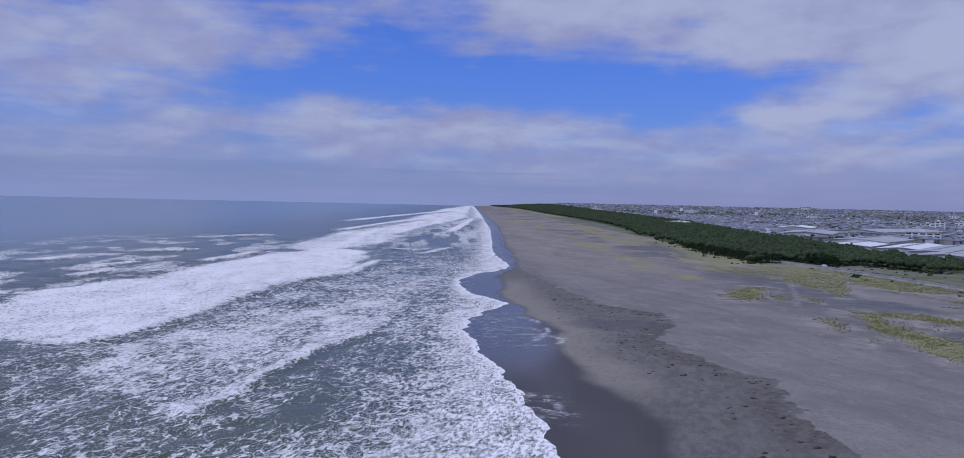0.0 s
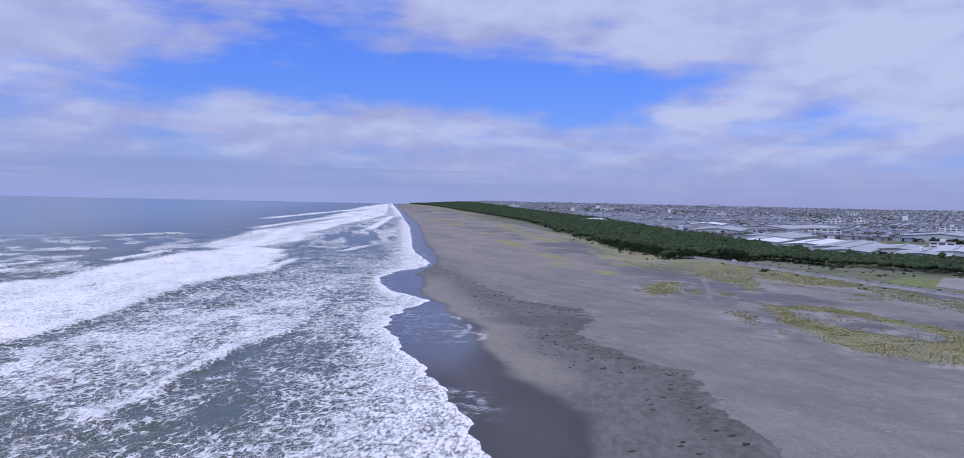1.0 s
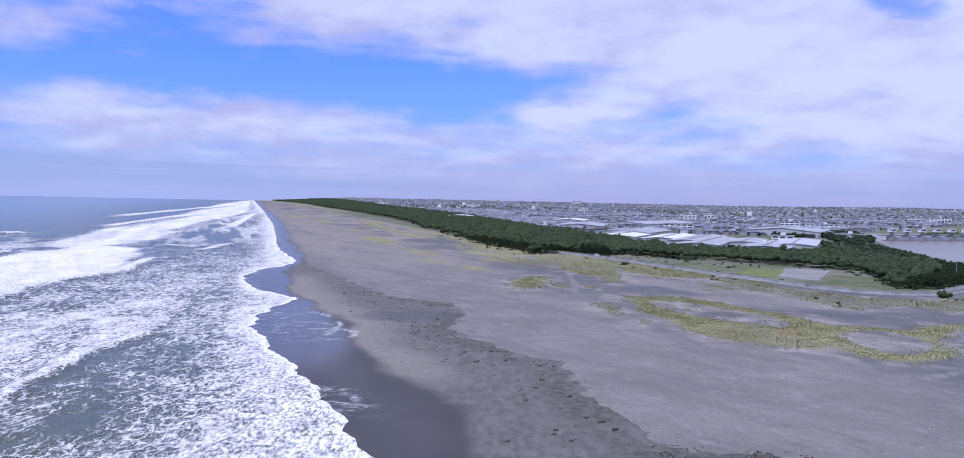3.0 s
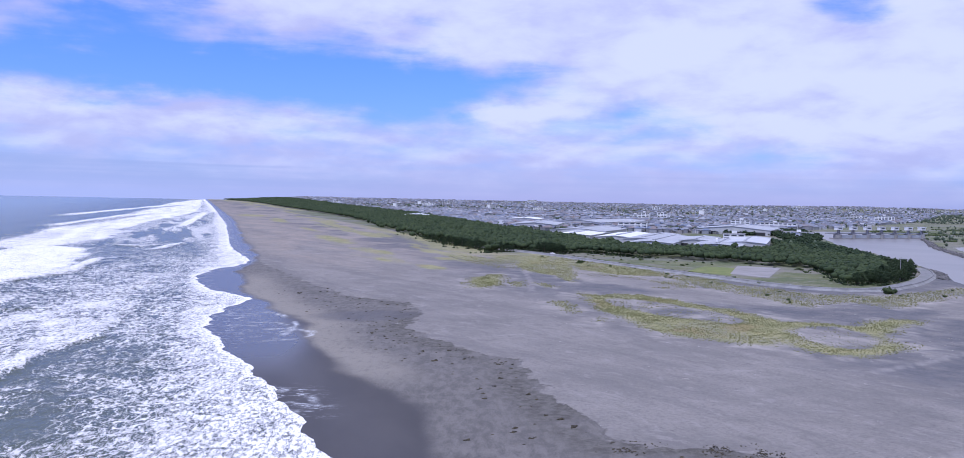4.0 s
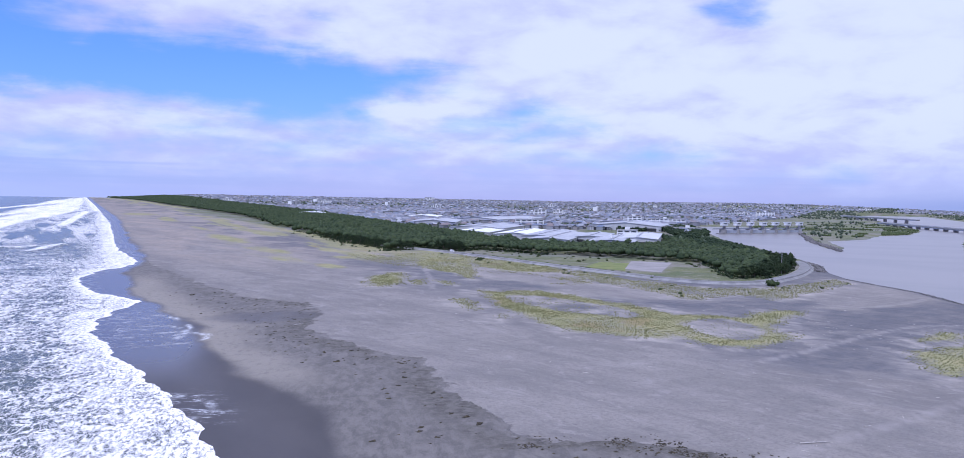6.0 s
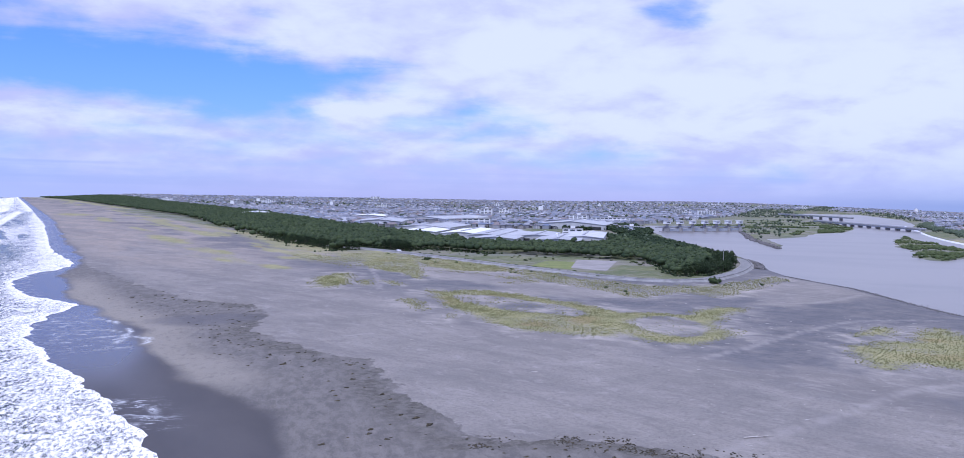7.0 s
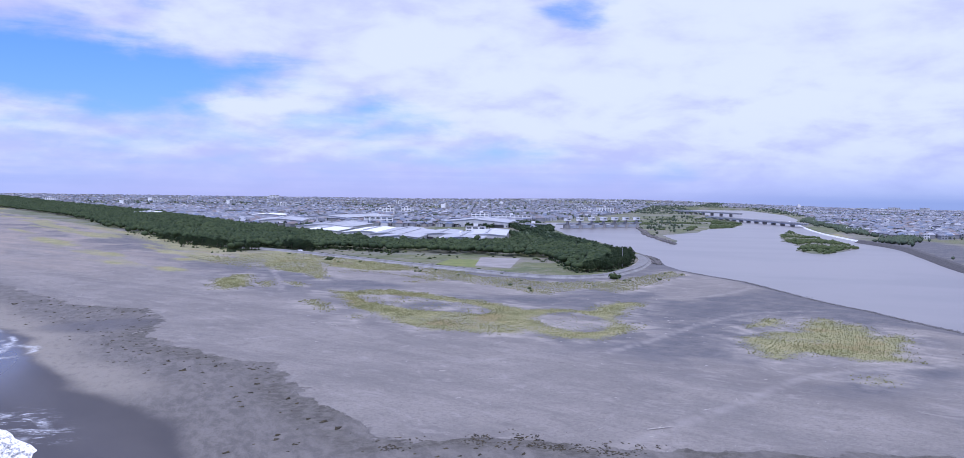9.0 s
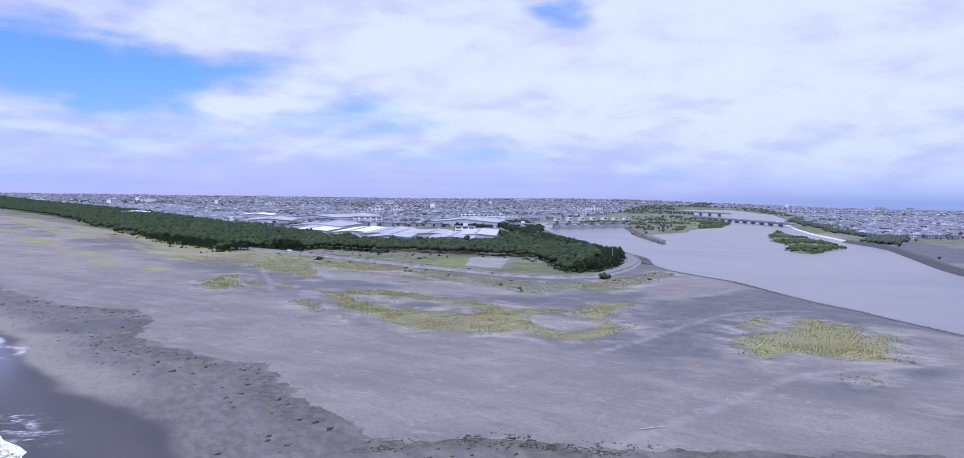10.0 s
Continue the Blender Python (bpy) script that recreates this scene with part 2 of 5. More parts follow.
GRASS = {
    "riverside": [(200, 145), (214, 148), (222, 143), (241, 149), (253, 154), (257, 152), (253, 145), (249, 140), (255, 139), (247, 131), (232, 122), (236, 122), (243, 122), (244, 119), (222, 108), (204, 98),
                  (196, 102), (194, 107), (194, 113), (192, 118), (185, 119), (178, 119), (178, 124), (184, 131)],
    "knob": [(218, 158), (232, 161), (241, 163), (242, 160), (224, 148), (224, 152), (214, 152)],
    "sparse": [(176, 98), (182, 96), (178, 89), (169, 91)],
    "ring": [(157, 317), (159, 303), (172, 306), (180, 295), (184, 278), (185, 263), (190, 253), (189, 239), (185, 223), (196, 219), (203, 211), (217, 217), (229, 220), (237, 214), (227, 207), (212, 201), 
            (199, 192), (191, 183), (192, 175), (182, 169), (169, 165), (161, 166), (153, 173), (157, 182), (155, 188), (149, 186), (143, 190), (138, 198), (133, 206), (133, 220), (134, 233), (136, 244), (138, 261), (147, 286)],
    "oval": [(123, 360), (133, 379), (149, 394), (155, 394), (147, 371), (132, 340), (121, 333), (117, 339)],
    "small": [(132, 287), (136, 286), (135, 274), (130, 258), (125, 256), (127, 272)],
    "speck": [(127, 243), (131, 243), (129, 235), (124, 234)],
    "fleck": [(144, 358), (152, 360), (146, 340), (138, 335)],
    "wisp": [(154, 355), (159, 349), (157, 333), (150, 331)],
    "foot": [(232, 354), (245, 335), (250, 307), (260, 288), (283, 278), (323, 287), (354, 297), (346, 282), (295, 259), (252, 242), (250, 261), (222, 255), (224, 272), (224, 297), (225, 322)],
    "bank": [(185, 449), (215, 520), (238, 519), (246, 456), (250, 403), (240, 368), (216, 383), (211, 416), (221, 450), (183, 367), (173, 352), (179, 384), (176, 409)],
}
STREAKS = [(130, 730, 14, 98), (140, 941, 7, 90), (140, 1221, 13, 100), (134, 561, 8, 33), (117, 496, 6, 26), (131, 442, 9, 26),
           (219, 847, 14, 76), (213, 717, 11, 80), (167, 565, 5, 26), (159, 500, 10, 18), (129, 1509, 38, 100),
           (178, 800, 10, 55), (190, 1000, 12, 90), (205, 720, 9, 40), (150, 1300, 9, 100)]  # x, y and half sizes
HOLES = [[(176, 207), (188, 213), (196, 210), (195, 198), (188, 186), (174, 174), (168, 175), (167, 188), (170, 198)],
         [(157, 290), (170, 284), (174, 263), (178, 250), (178, 236), (172, 224), (164, 221), (162, 231), (156, 237), (152, 247), (150, 259), (151, 275)]]


def grass_cover(x, y):
    """How densely dune grass stands at a place, 0 to 1."""
    wob = (fbm(x / 9, y / 14, 5) - 0.5) * 5 + (fbm(x / 2.4, y / 3.4, 6, 3) - 0.5) * 4 + 1.0
    cover = 0 * x
    for name, poly in GRASS.items():
        d = inside(poly, x, y) + wob
        full = 0.45 if name in ("sparse", "foot") else 0.8 if name == "bank" else 1.0
        cover = np.maximum(cover, smooth(d, -2.5, 7.0 if full == 1.0 else 4.0) * full)
    for hole in HOLES:
        cover = cover * (1 - 0.93 * smooth(inside(hole, x, y) + wob * 0.7, -2, 3))
    cover = cover * (0.66 + 0.34 * smooth(fbm(x / 11, y / 17, 9), 0.30, 0.58))
    # growth in front of the pine belt, in streaks along the shore
    front = along(FOREST_FRONT, y)
    strip = smooth(y, 430, 560) * smooth(x, front - 52, front - 6)
    cover = np.maximum(cover, strip * smooth(fbm(x / 16, y / 60, 21), 0.28, 0.50) * 0.95)
    streak = smooth(y, 400, 520) * smooth(x, front - 130, front - 80) * smooth(fbm(x / 18, y / 120, 33), 0.48, 0.62)
    cover = np.maximum(cover, streak * 0.75)
    for cx, cy, rx, ry in STREAKS:
        cover = np.maximum(cover, 0.9 * smooth(np.hypot((x - cx) / rx, (y - cy) / ry) + wob * 0.10, 1.25, 0.35))
    thin = smooth(y, 250, 330) * smooth(x, 190, 232) * smooth(x, 262, 250) * smooth(fbm(x / 12, y / 30, 41), 0.48, 0.66) * smooth(y, 620, 500)
    return np.maximum(cover, thin * 0.5)


def river_depth(x, y):
    """Positive in the river, in metres from its banks."""
    d = inside(RIVER, x, y) + (fbm(x / 30, y / 30, 77) - 0.5) * 7 * smooth(y, 380, 480)
    d = np.minimum(d, -inside(ISLAND, x, y) + (fbm(x / 22, y / 22, 78) - 0.5) * 16)
    return np.minimum(d, -inside(ISLET, x, y) + (fbm(x / 22, y / 22, 79) - 0.5) * 16)


def rise(x, y):
    """The plain climbs gently to low hills far inland."""
    r = np.hypot(x, y)
    a = np.degrees(np.arctan2(x, y))
    hill = 10 * np.exp(-((a - 46) / 7.0) ** 2) * smooth(r, 3400, 4700)
    return smooth(r, 2400, 4900) * 24 * smooth(a, 3, 9) * smooth(a, 66, 48) + hill * (0.6 + 0.8 * fbm(x / 300, y / 300, 3)) + 0 * x


def ground_height(x, y):
    s = x - along(SHORE, y)
    z = np.clip(s * 0.012, -3, 0.35) + smooth(s, -30, 0) * 0.0
    edge = x - along(DEBRIS, y) + (fbm(x / 5, y / 6, 11) - 0.5) * 9
    z = z + 0.28 * smooth(edge, -1.5, 2.0)
    z = z + 0.35 * grass_cover(x, y) * fbm(x / 6, y / 6, 4)
    z = z + (fbm(x / 18, y / 18, 2) - 0.5) * 0.35 * smooth(s, 20, 60)
    z = z + rise(x, y)
    d = river_depth(x, y)
    z = np.where(d > -14, np.minimum(z, -0.35 - d * 0.09), z)
    return z


def finish(mesh, mats):
    for m in mats:
        mesh.materials.append(m)
    return mesh


def mesh_from(name, verts, faces, mats=(), slots=None, shade=False):
    """A mesh from arrays of places and of faces with the same number of corners."""
    verts, faces = np.asarray(verts, np.float32), np.asarray(faces, np.int32)
    me = bpy.data.meshes.new(name)
    me.vertices.add(len(verts))
    me.vertices.foreach_set("co", verts.ravel())
    k = faces.shape[1]
    me.loops.add(faces.size)
    me.loops.foreach_set("vertex_index", faces.ravel())
    me.polygons.add(len(faces))
    me.polygons.foreach_set("loop_start", np.arange(0, faces.size, k, dtype=np.int32))
    if slots is not None:
        me.polygons.foreach_set("material_index", np.asarray(slots, np.int32))
    if shade:
        me.polygons.foreach_set("use_smooth", np.ones(len(faces), bool))
    me.update(calc_edges=True)
    me.validate()
    return finish(me, mats)


def sheet(name, x, y, z, mats, fields=None):
    """A sheet over a grid of places, with float fields on its points."""
    rows, cols = x.shape
    i = np.arange(rows * cols).reshape(rows, cols)
    quads = np.stack([i[:-1, :-1], i[:-1, 1:], i[1:, 1:], i[1:, :-1]], -1).reshape(-1, 4)
    me = mesh_from(name, np.stack([x, y, z], -1).reshape(-1, 3), quads, mats, shade=True)
    for key, value in (fields or {}).items():
        a = me.attributes.new(key, "FLOAT", "POINT")
        a.data.foreach_set("value", np.asarray(value, np.float32).ravel())
    return new(name, me)


def graded(start, fine_end, step, end, growth):
    line, s = list(np.arange(start, fine_end, step)), step
    while line[-1] < end:
        s *= growth
        line.append(line[-1] + s)
    return np.array(line)


# ---- materials ----
def ground_material():
    m, n = material("sand_and_soil")
    p = n.place()
    wet, lower, grass, inland, dark = (n.attr(k) for k in ("wet", "lower", "grass", "inland", "damp"))
    ragged = n.math("SUBTRACT", n.noise(p, 0.22, 8, 0.72, 0.6), 0.5)
    lower = n.ramp(n.math("ADD", lower, n.math("MULTIPLY", ragged, 0.50)), 0.485, 0.525)
    broad, fine = n.noise(p, 0.035, 5, 0.6), n.noise(p, 1.3, 5, 0.65)
    wind = n.noise(n.place((0.050, 0.0075, 1), -14), 1.0, 7, 0.62, 0.5)
    drift = n.noise(n.place((0.22, 0.05, 1), -16), 1.0, 7, 0.7, 0.7)
    sand = n.mix(n.ramp(broad, 0.3, 0.7), (0.196, 0.182, 0.164), (0.262, 0.240, 0.214))
    warm = n.math("MULTIPLY", n.attr("dune"), n.ramp(n.noise(n.place((0.035, 0.010, 1), -10), 1.0, 7, 0.66, 0.6), 0.30, 0.58))
    sand = n.mix(n.math("MULTIPLY", warm, 0.8), sand, (0.345, 0.285, 0.225))
    sand = n.mix(n.math("MULTIPLY", n.ramp(wind, 0.44, 0.66), 0.62), sand, (0.152, 0.140, 0.132))
    sand = n.mix(n.math("MULTIPLY", n.ramp(drift, 0.50, 0.72), 0.28), sand, (0.34, 0.312, 0.285))
    sand = n.mix(n.math("MULTIPLY", n.ramp(fine, 0.46, 0.62), 0.42), sand, (0.14, 0.129, 0.119))
    mottle = n.noise(n.place((0.16, 0.085, 1), -14), 1.0, 9, 0.74, 0.9)
    sand = n.mix(n.math("MULTIPLY", n.ramp(mottle, 0.50, 0.66), 0.45), sand, (0.140, 0.128, 0.119))
    sand = n.mix(n.math("MULTIPLY", n.ramp(mottle, 0.46, 0.36), 0.50), sand, (0.325, 0.298, 0.272))
    grit = n.noise(n.place((0.42, 0.20, 1), -15), 1.0, 8, 0.80, 0.8)
    sand = n.mix(n.math("MULTIPLY", n.ramp(grit, 0.5, 0.68), 0.40), sand, (0.150, 0.137, 0.126))
    sand = n.mix(n.math("MULTIPLY", n.ramp(grit, 0.46, 0.32), 0.35), sand, (0.315, 0.285, 0.255))
    shells = n.ramp(n.noise(p, 1.7, 3, 0.6), 0.69, 0.75)
    sand = n.mix(n.math("MULTIPLY", shells, 0.7), sand, (0.52, 0.50, 0.47))
    scuffs = n.ramp(n.noise(n.place((0.9, 0.5, 1)), 0.5, 6, 0.8), 0.58, 0.68)
    sand = n.mix(n.math("MULTIPLY", scuffs, 0.6), sand, (0.105, 0.098, 0.09))
    sand = n.mix(n.math("MULTIPLY", dark, n.ramp(n.noise(p, 0.09, 7, 0.72), 0.3, 0.6, 0.4, 1.0)), sand, n.mix(n.ramp(grit, 0.4, 0.62), (0.112, 0.112, 0.120), (0.080, 0.081, 0.090)))
    sand = n.mix(n.math("MULTIPLY", n.attr("track"), n.ramp(grit, 0.3, 0.6, 0.15, 0.6)), sand, (0.32, 0.295, 0.27))
    sand = n.mix(n.math("MULTIPLY", n.attr("halo"), n.ramp(mottle, 0.34, 0.60, 0.9, 0.25)), sand, (0.375, 0.342, 0.298))
    ripple = n.noise(n.place((0.50, 0.20, 1), 20), 1.0, 7, 0.70, 0.3)
    low = n.mix(n.ramp(ripple, 0.38, 0.64), (0.178, 0.164, 0.146), (0.112, 0.104, 0.093))
    low = n.mix(n.math("MULTIPLY", n.ramp(n.noise(n.place((0.11, 0.07, 1), 20), 1.0, 8, 0.74, 0.3), 0.5, 0.66), 0.5), low, (0.108, 0.100, 0.090))
    low = n.mix(n.ramp(n.attr("litter"), 0.0, 1.0), low, n.mix(n.ramp(n.noise(p, 0.5, 6, 0.75), 0.4, 0.6), (0.14, 0.13, 0.112), (0.075, 0.068, 0.055)))
    low = n.mix(n.attr("tan"), low, n.mix(broad, (0.225, 0.205, 0.172), (0.270, 0.245, 0.205)))
    specks = n.ramp(n.noise(p, 1.4, 6, 0.75), 0.64, 0.72)
    low = n.mix(n.math("MULTIPLY", n.ramp(n.noise(n.place((0.6, 0.3, 1), 25), 1.0, 7, 0.78), 0.5, 0.65), 0.45), low, (0.11, 0.10, 0.088))
    low = n.mix(n.math("MULTIPLY", specks, 0.6), low, (0.07, 0.06, 0.045))
    col = n.mix(lower, sand, low)
    tuft = n.ramp(n.math("ADD", n.noise(p, 1.0, 6, 0.82), n.math("MULTIPLY", grass, 0.34)), 0.56, 0.80)
    green = n.mix(n.ramp(n.noise(p, 0.09, 6, 0.72), 0.35, 0.65), (0.215, 0.215, 0.086), (0.335, 0.312, 0.150))
    green = n.mix(n.math("MULTIPLY", n.ramp(n.noise(p, 0.045, 5, 0.6), 0.54, 0.66), 0.75), green, (0.235, 0.175, 0.065))
    green = n.mix(n.math("MULTIPLY", n.ramp(n.noise(p, 1.6, 5, 0.8), 0.52, 0.64), 0.55), green, (0.115, 0.116, 0.054))
    col = n.mix(n.math("MULTIPLY", tuft, n.ramp(grass, 0.04, 0.4)), col, green)
    turf = n.mix(n.ramp(n.noise(p, 0.03, 6, 0.65), 0.35, 0.65), (0.085, 0.108, 0.040), (0.150, 0.158, 0.065))
    turf = n.mix(n.ramp(n.noise(p, 0.014, 7, 0.72), 0.48, 0.60), turf, (0.205, 0.188, 0.155))
    turf = n.mix(n.ramp(n.noise(p, 0.10, 6, 0.75, 0.5), 0.50, 0.62), turf, (0.195, 0.185, 0.125))
    turf = n.mix(n.math("MULTIPLY", n.ramp(n.noise(p, 0.4, 5, 0.75), 0.52, 0.66), 0.6), turf, (0.07, 0.09, 0.035))
    parcel = n.attr("parcel")
    turf = n.mix(n.ramp(parcel, 0.66, 0.70, 0.0, 0.5), turf, (0.19, 0.185, 0.165))
    turf = n.mix(n.ramp(parcel, 0.30, 0.26, 0.0, 0.45), turf, (0.085, 0.11, 0.045))
    col = n.mix(inland, col, turf)
    col = n.mix(wet, col, n.mix(n.ramp(n.noise(n.place((0.05, 0.02, 1), 10), 1.0, 5, 0.6), 0.35, 0.65), (0.050, 0.045, 0.042), (0.068, 0.061, 0.056)))
    thread = n.noise(n.place((0.10, 0.34, 1), 24), 1.0, 4, 0.55, 1.5)
    lines = n.ramp(n.math("ABSOLUTE", n.math("SUBTRACT", thread, 0.5)), 0.035, 0.005)
    foam = n.math("MULTIPLY", n.math("MULTIPLY", lines, n.attr("lace")), n.ramp(n.noise(p, 0.25, 5, 0.7), 0.42, 0.62))
    rim = n.math("MULTIPLY", n.attr("rim"), n.ramp(fine, 0.35, 0.55))
    foam = n.math("MAXIMUM", n.math("MULTIPLY", foam, 0.75), rim)
    col = n.mix(foam, col, (0.7, 0.72, 0.74))
    rough = n.ramp(n.math("SUBTRACT", n.attr("gloss"), n.math("MULTIPLY", foam, 0.8)), 0.0, 1.0, 0.92, 0.24, smooth=False)
    h = n.math("ADD", n.math("MULTIPLY", fine, n.math("SUBTRACT", 1.0, n.math("MULTIPLY", wet, 0.95))), n.math("MULTIPLY", ripple, n.math("MULTIPLY", lower, n.math("SUBTRACT", 1.0, wet))))
    n.surface(col, rough, n.bump(h, 0.8, 0.28))
    return m


def sea_material():
    m, n = material("sea_water_and_foam")
    p = n.place()
    foam = n.attr("foam")
    warp = n.node("ShaderNodeTexNoise", {"Vector": p, "Scale": 0.16, "Detail": 5.0, "Roughness": 0.6}).outputs["Color"]
    warped = n.vector("ADD", n.place((0.34, 0.17, 1), 14), n.vector("MULTIPLY", warp, (1.5, 1.5, 0)))
    wide = n.noise(warped, 1.0, 3, 0.52)
    fine = n.noise(n.place((0.95, 0.42, 1), 14), 1.0, 3, 0.58, 1.2)
    patch = n.noise(n.place((0.16, 0.055, 1), 14), 1.0, 8, 0.68, 0.7)
    strings = n.math("SUBTRACT", 1.0, n.math("MULTIPLY", n.math("ABSOLUTE", n.math("SUBTRACT", wide, 0.5)), 6.5))
    threads = n.math("SUBTRACT", 1.0, n.math("MULTIPLY", n.math("ABSOLUTE", n.math("SUBTRACT", fine, 0.5)), 6.5))
    dense = n.math("ADD", foam, n.math("MULTIPLY", n.math("SUBTRACT", patch, 0.5), n.ramp(foam, 0.9, 1.05, 1.1, 0.3)))
    froth = n.noise(n.place((1.5, 0.62, 1), 14), 1.0, 8, 0.74, 0.6)
    sheet_foam = n.ramp(n.math("ADD", n.math("MULTIPLY", dense, 0.92), n.math("MULTIPLY", n.math("SUBTRACT", froth, 0.5), 2.2)), 0.62, 0.94)
    thin = n.math("SUBTRACT", 0.97, n.math("MULTIPLY", dense, 0.42))
    lace = n.ramp(n.math("SUBTRACT", strings, thin), -0.05, 0.12)
    mesh_lace = n.ramp(n.math("SUBTRACT", threads, thin), -0.02, 0.14)
    lace = n.math("MULTIPLY", n.math("MAXIMUM", lace, n.math("MULTIPLY", mesh_lace, 0.75)), n.ramp(froth, 0.38, 0.52, 0.30, 0.95))
    white = n.math("MULTIPLY", n.math("MAXIMUM", sheet_foam, lace), n.ramp(foam, 0.0, 0.12))
    # offshore the base goes paler and bluer: haze and sky reflection painted in
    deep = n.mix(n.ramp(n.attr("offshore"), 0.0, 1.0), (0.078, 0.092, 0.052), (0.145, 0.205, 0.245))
    film = n.math("MULTIPLY", n.ramp(foam, 0.35, 0.95), 0.5)
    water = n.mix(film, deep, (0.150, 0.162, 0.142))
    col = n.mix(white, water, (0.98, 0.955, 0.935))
    rough = n.ramp(white, 0.0, 1.0, 0.22, 0.85, smooth=False)
    chop = n.noise(n.place((0.30, 0.12, 1), 14), 1.0, 7, 0.62, 0.4)
    h = n.math("ADD", n.math("MULTIPLY", chop, 1.0), n.math("MULTIPLY", white, 0.5))
    calm = n.ramp(n.attr("offshore"), 0.0, 0.6, 0.8, 0.22)
    n.surface(col, rough, n.bump(h, calm, 0.5), IOR=1.33)
    return m


def river_material():
    m, n = material("muddy_river_water")
    broad = n.noise(n.place((0.01, 0.004, 1), -40), 1.0, 5, 0.6, 1.0)
    col = n.mix(n.ramp(broad, 0.35, 0.65), (0.150, 0.142, 0.136), (0.198, 0.184, 0.172))
    chop = n.noise(n.place((0.22, 0.4, 1), 20), 1.0, 5, 0.6)
    n.surface(col, 0.28, n.bump(chop, 0.22, 0.10), IOR=1.33)
    return m


def plain(name, a, b, scale, rough=0.8, spread=0.0, metal=0.0, bump=0.3):
    """A painted or mineral surface: two tones of stain, fine grain, and a tone of its own per island and per object."""
    m, n = material(name)
    p = n.place()
    stain, grain = n.noise(p, scale, 5, 0.62), n.noise(p, scale * 9, 3, 0.6)
    col = n.mix(n.ramp(stain, 0.3, 0.7), a, b)
    if spread:
        isle = n.node("ShaderNodeNewGeometry").outputs["Random Per Island"]
        own = n.node("ShaderNodeObjectInfo").outputs["Random"]
        value = n.ramp(n.math("FRACT", n.math("ADD", isle, own)), 0.0, 1.0, 1 - spread, 1 + spread, smooth=False)
        col = n.mix(1.0, col, n.node("ShaderNodeCombineColor", {0: value, 1: value, 2: value}).outputs[0], "MULTIPLY")
    n.surface(col, n.ramp(grain, 0.2, 0.8, rough - 0.08, min(1.0, rough + 0.08)), n.bump(grain, bump, 0.03), Metallic=metal)
    return m


def palette(name, tones, rough, scale=0.6):
    """A surface whose tone is drawn for each island from a short list of tones."""
    m, n = material(name)
    isle = n.node("ShaderNodeNewGeometry").outputs["Random Per Island"]
    own = n.node("ShaderNodeObjectInfo").outputs["Random"]
    ramp = n.node("ShaderNodeValToRGB", {"Fac": n.math("FRACT", n.math("ADD", isle, own))})
    ramp.color_ramp.interpolation = "CONSTANT"
    while len(ramp.color_ramp.elements) < len(tones):
        ramp.color_ramp.elements.new(0.5)
    for k, tone in enumerate(tones):
        ramp.color_ramp.elements[k].position = k / len(tones)
        ramp.color_ramp.elements[k].color = (*tone, 1)
    stain = n.noise(n.place(), scale, 4, 0.6)
    col = n.mix(n.math("MULTIPLY", n.ramp(stain, 0.4, 0.75), 0.3), ramp.outputs[0], (0.12, 0.12, 0.12))
    n.surface(col, rough)
    return m


def leaf_material(name, dark, light):
    m, n = material(name)
    isle = n.node("ShaderNodeNewGeometry").outputs["Random Per Island"]
    own = n.node("ShaderNodeObjectInfo").outputs["Random"]
    mixv = n.math("ADD", n.math("MULTIPLY", n.noise(n.place(), 0.6, 4, 0.7), 0.45), n.math("MULTIPLY", n.math("ADD", isle, own), 0.16))
    mixv = n.math("ADD", mixv, n.math("MULTIPLY", n.noise(n.place(), 0.035, 4, 0.6), 0.35))
    n.surface(n.mix(n.ramp(mixv, 0.35, 0.95), dark, light), 0.85, n.bump(n.noise(n.place(), 3.0, 4, 0.7), 0.7, 0.25), **{"Specular IOR Level": 0.15})
    return m


M_GROUND, M_SEA, M_RIVER = ground_material(), sea_material(), river_material()
M_PINE = leaf_material("pine_needles", (0.022, 0.038, 0.020), (0.080, 0.106, 0.042))
M_SHRUB = leaf_material("shrub_leaves", (0.035, 0.056, 0.022), (0.115, 0.135, 0.052))
# leaf tones lightened and blued so that the colour carries the far haze
M_TOWNLEAF = leaf_material("garden_tree_leaves_hazed", (0.060, 0.082, 0.056), (0.125, 0.150, 0.088))
M_BARK = plain("pine_bark", (0.07, 0.052, 0.04), (0.13, 0.10, 0.08), 2.0, 0.9)
M_GRASS = leaf_material("dune_grass_blades", (0.135, 0.143, 0.058), (0.385, 0.360, 0.165))
M_ASPHALT = plain("asphalt", (0.17, 0.17, 0.17), (0.25, 0.245, 0.24), 0.3, 0.9)
M_CONCRETE = plain("weathered_concrete", (0.25, 0.245, 0.235), (0.36, 0.35, 0.34), 0.15, 0.85)
M_SEAWALL = plain("stained_sea_wall_concrete", (0.19, 0.187, 0.18), (0.30, 0.295, 0.285), 0.25, 0.9)
M_WHITEWALL = plain("white_painted_wall", (0.70, 0.70, 0.69), (0.80, 0.80, 0.79), 0.2, 0.7)
M_WHITEROOF = plain("white_sheet_roof", (0.74, 0.75, 0.77), (0.82, 0.82, 0.83), 0.08, 0.5)
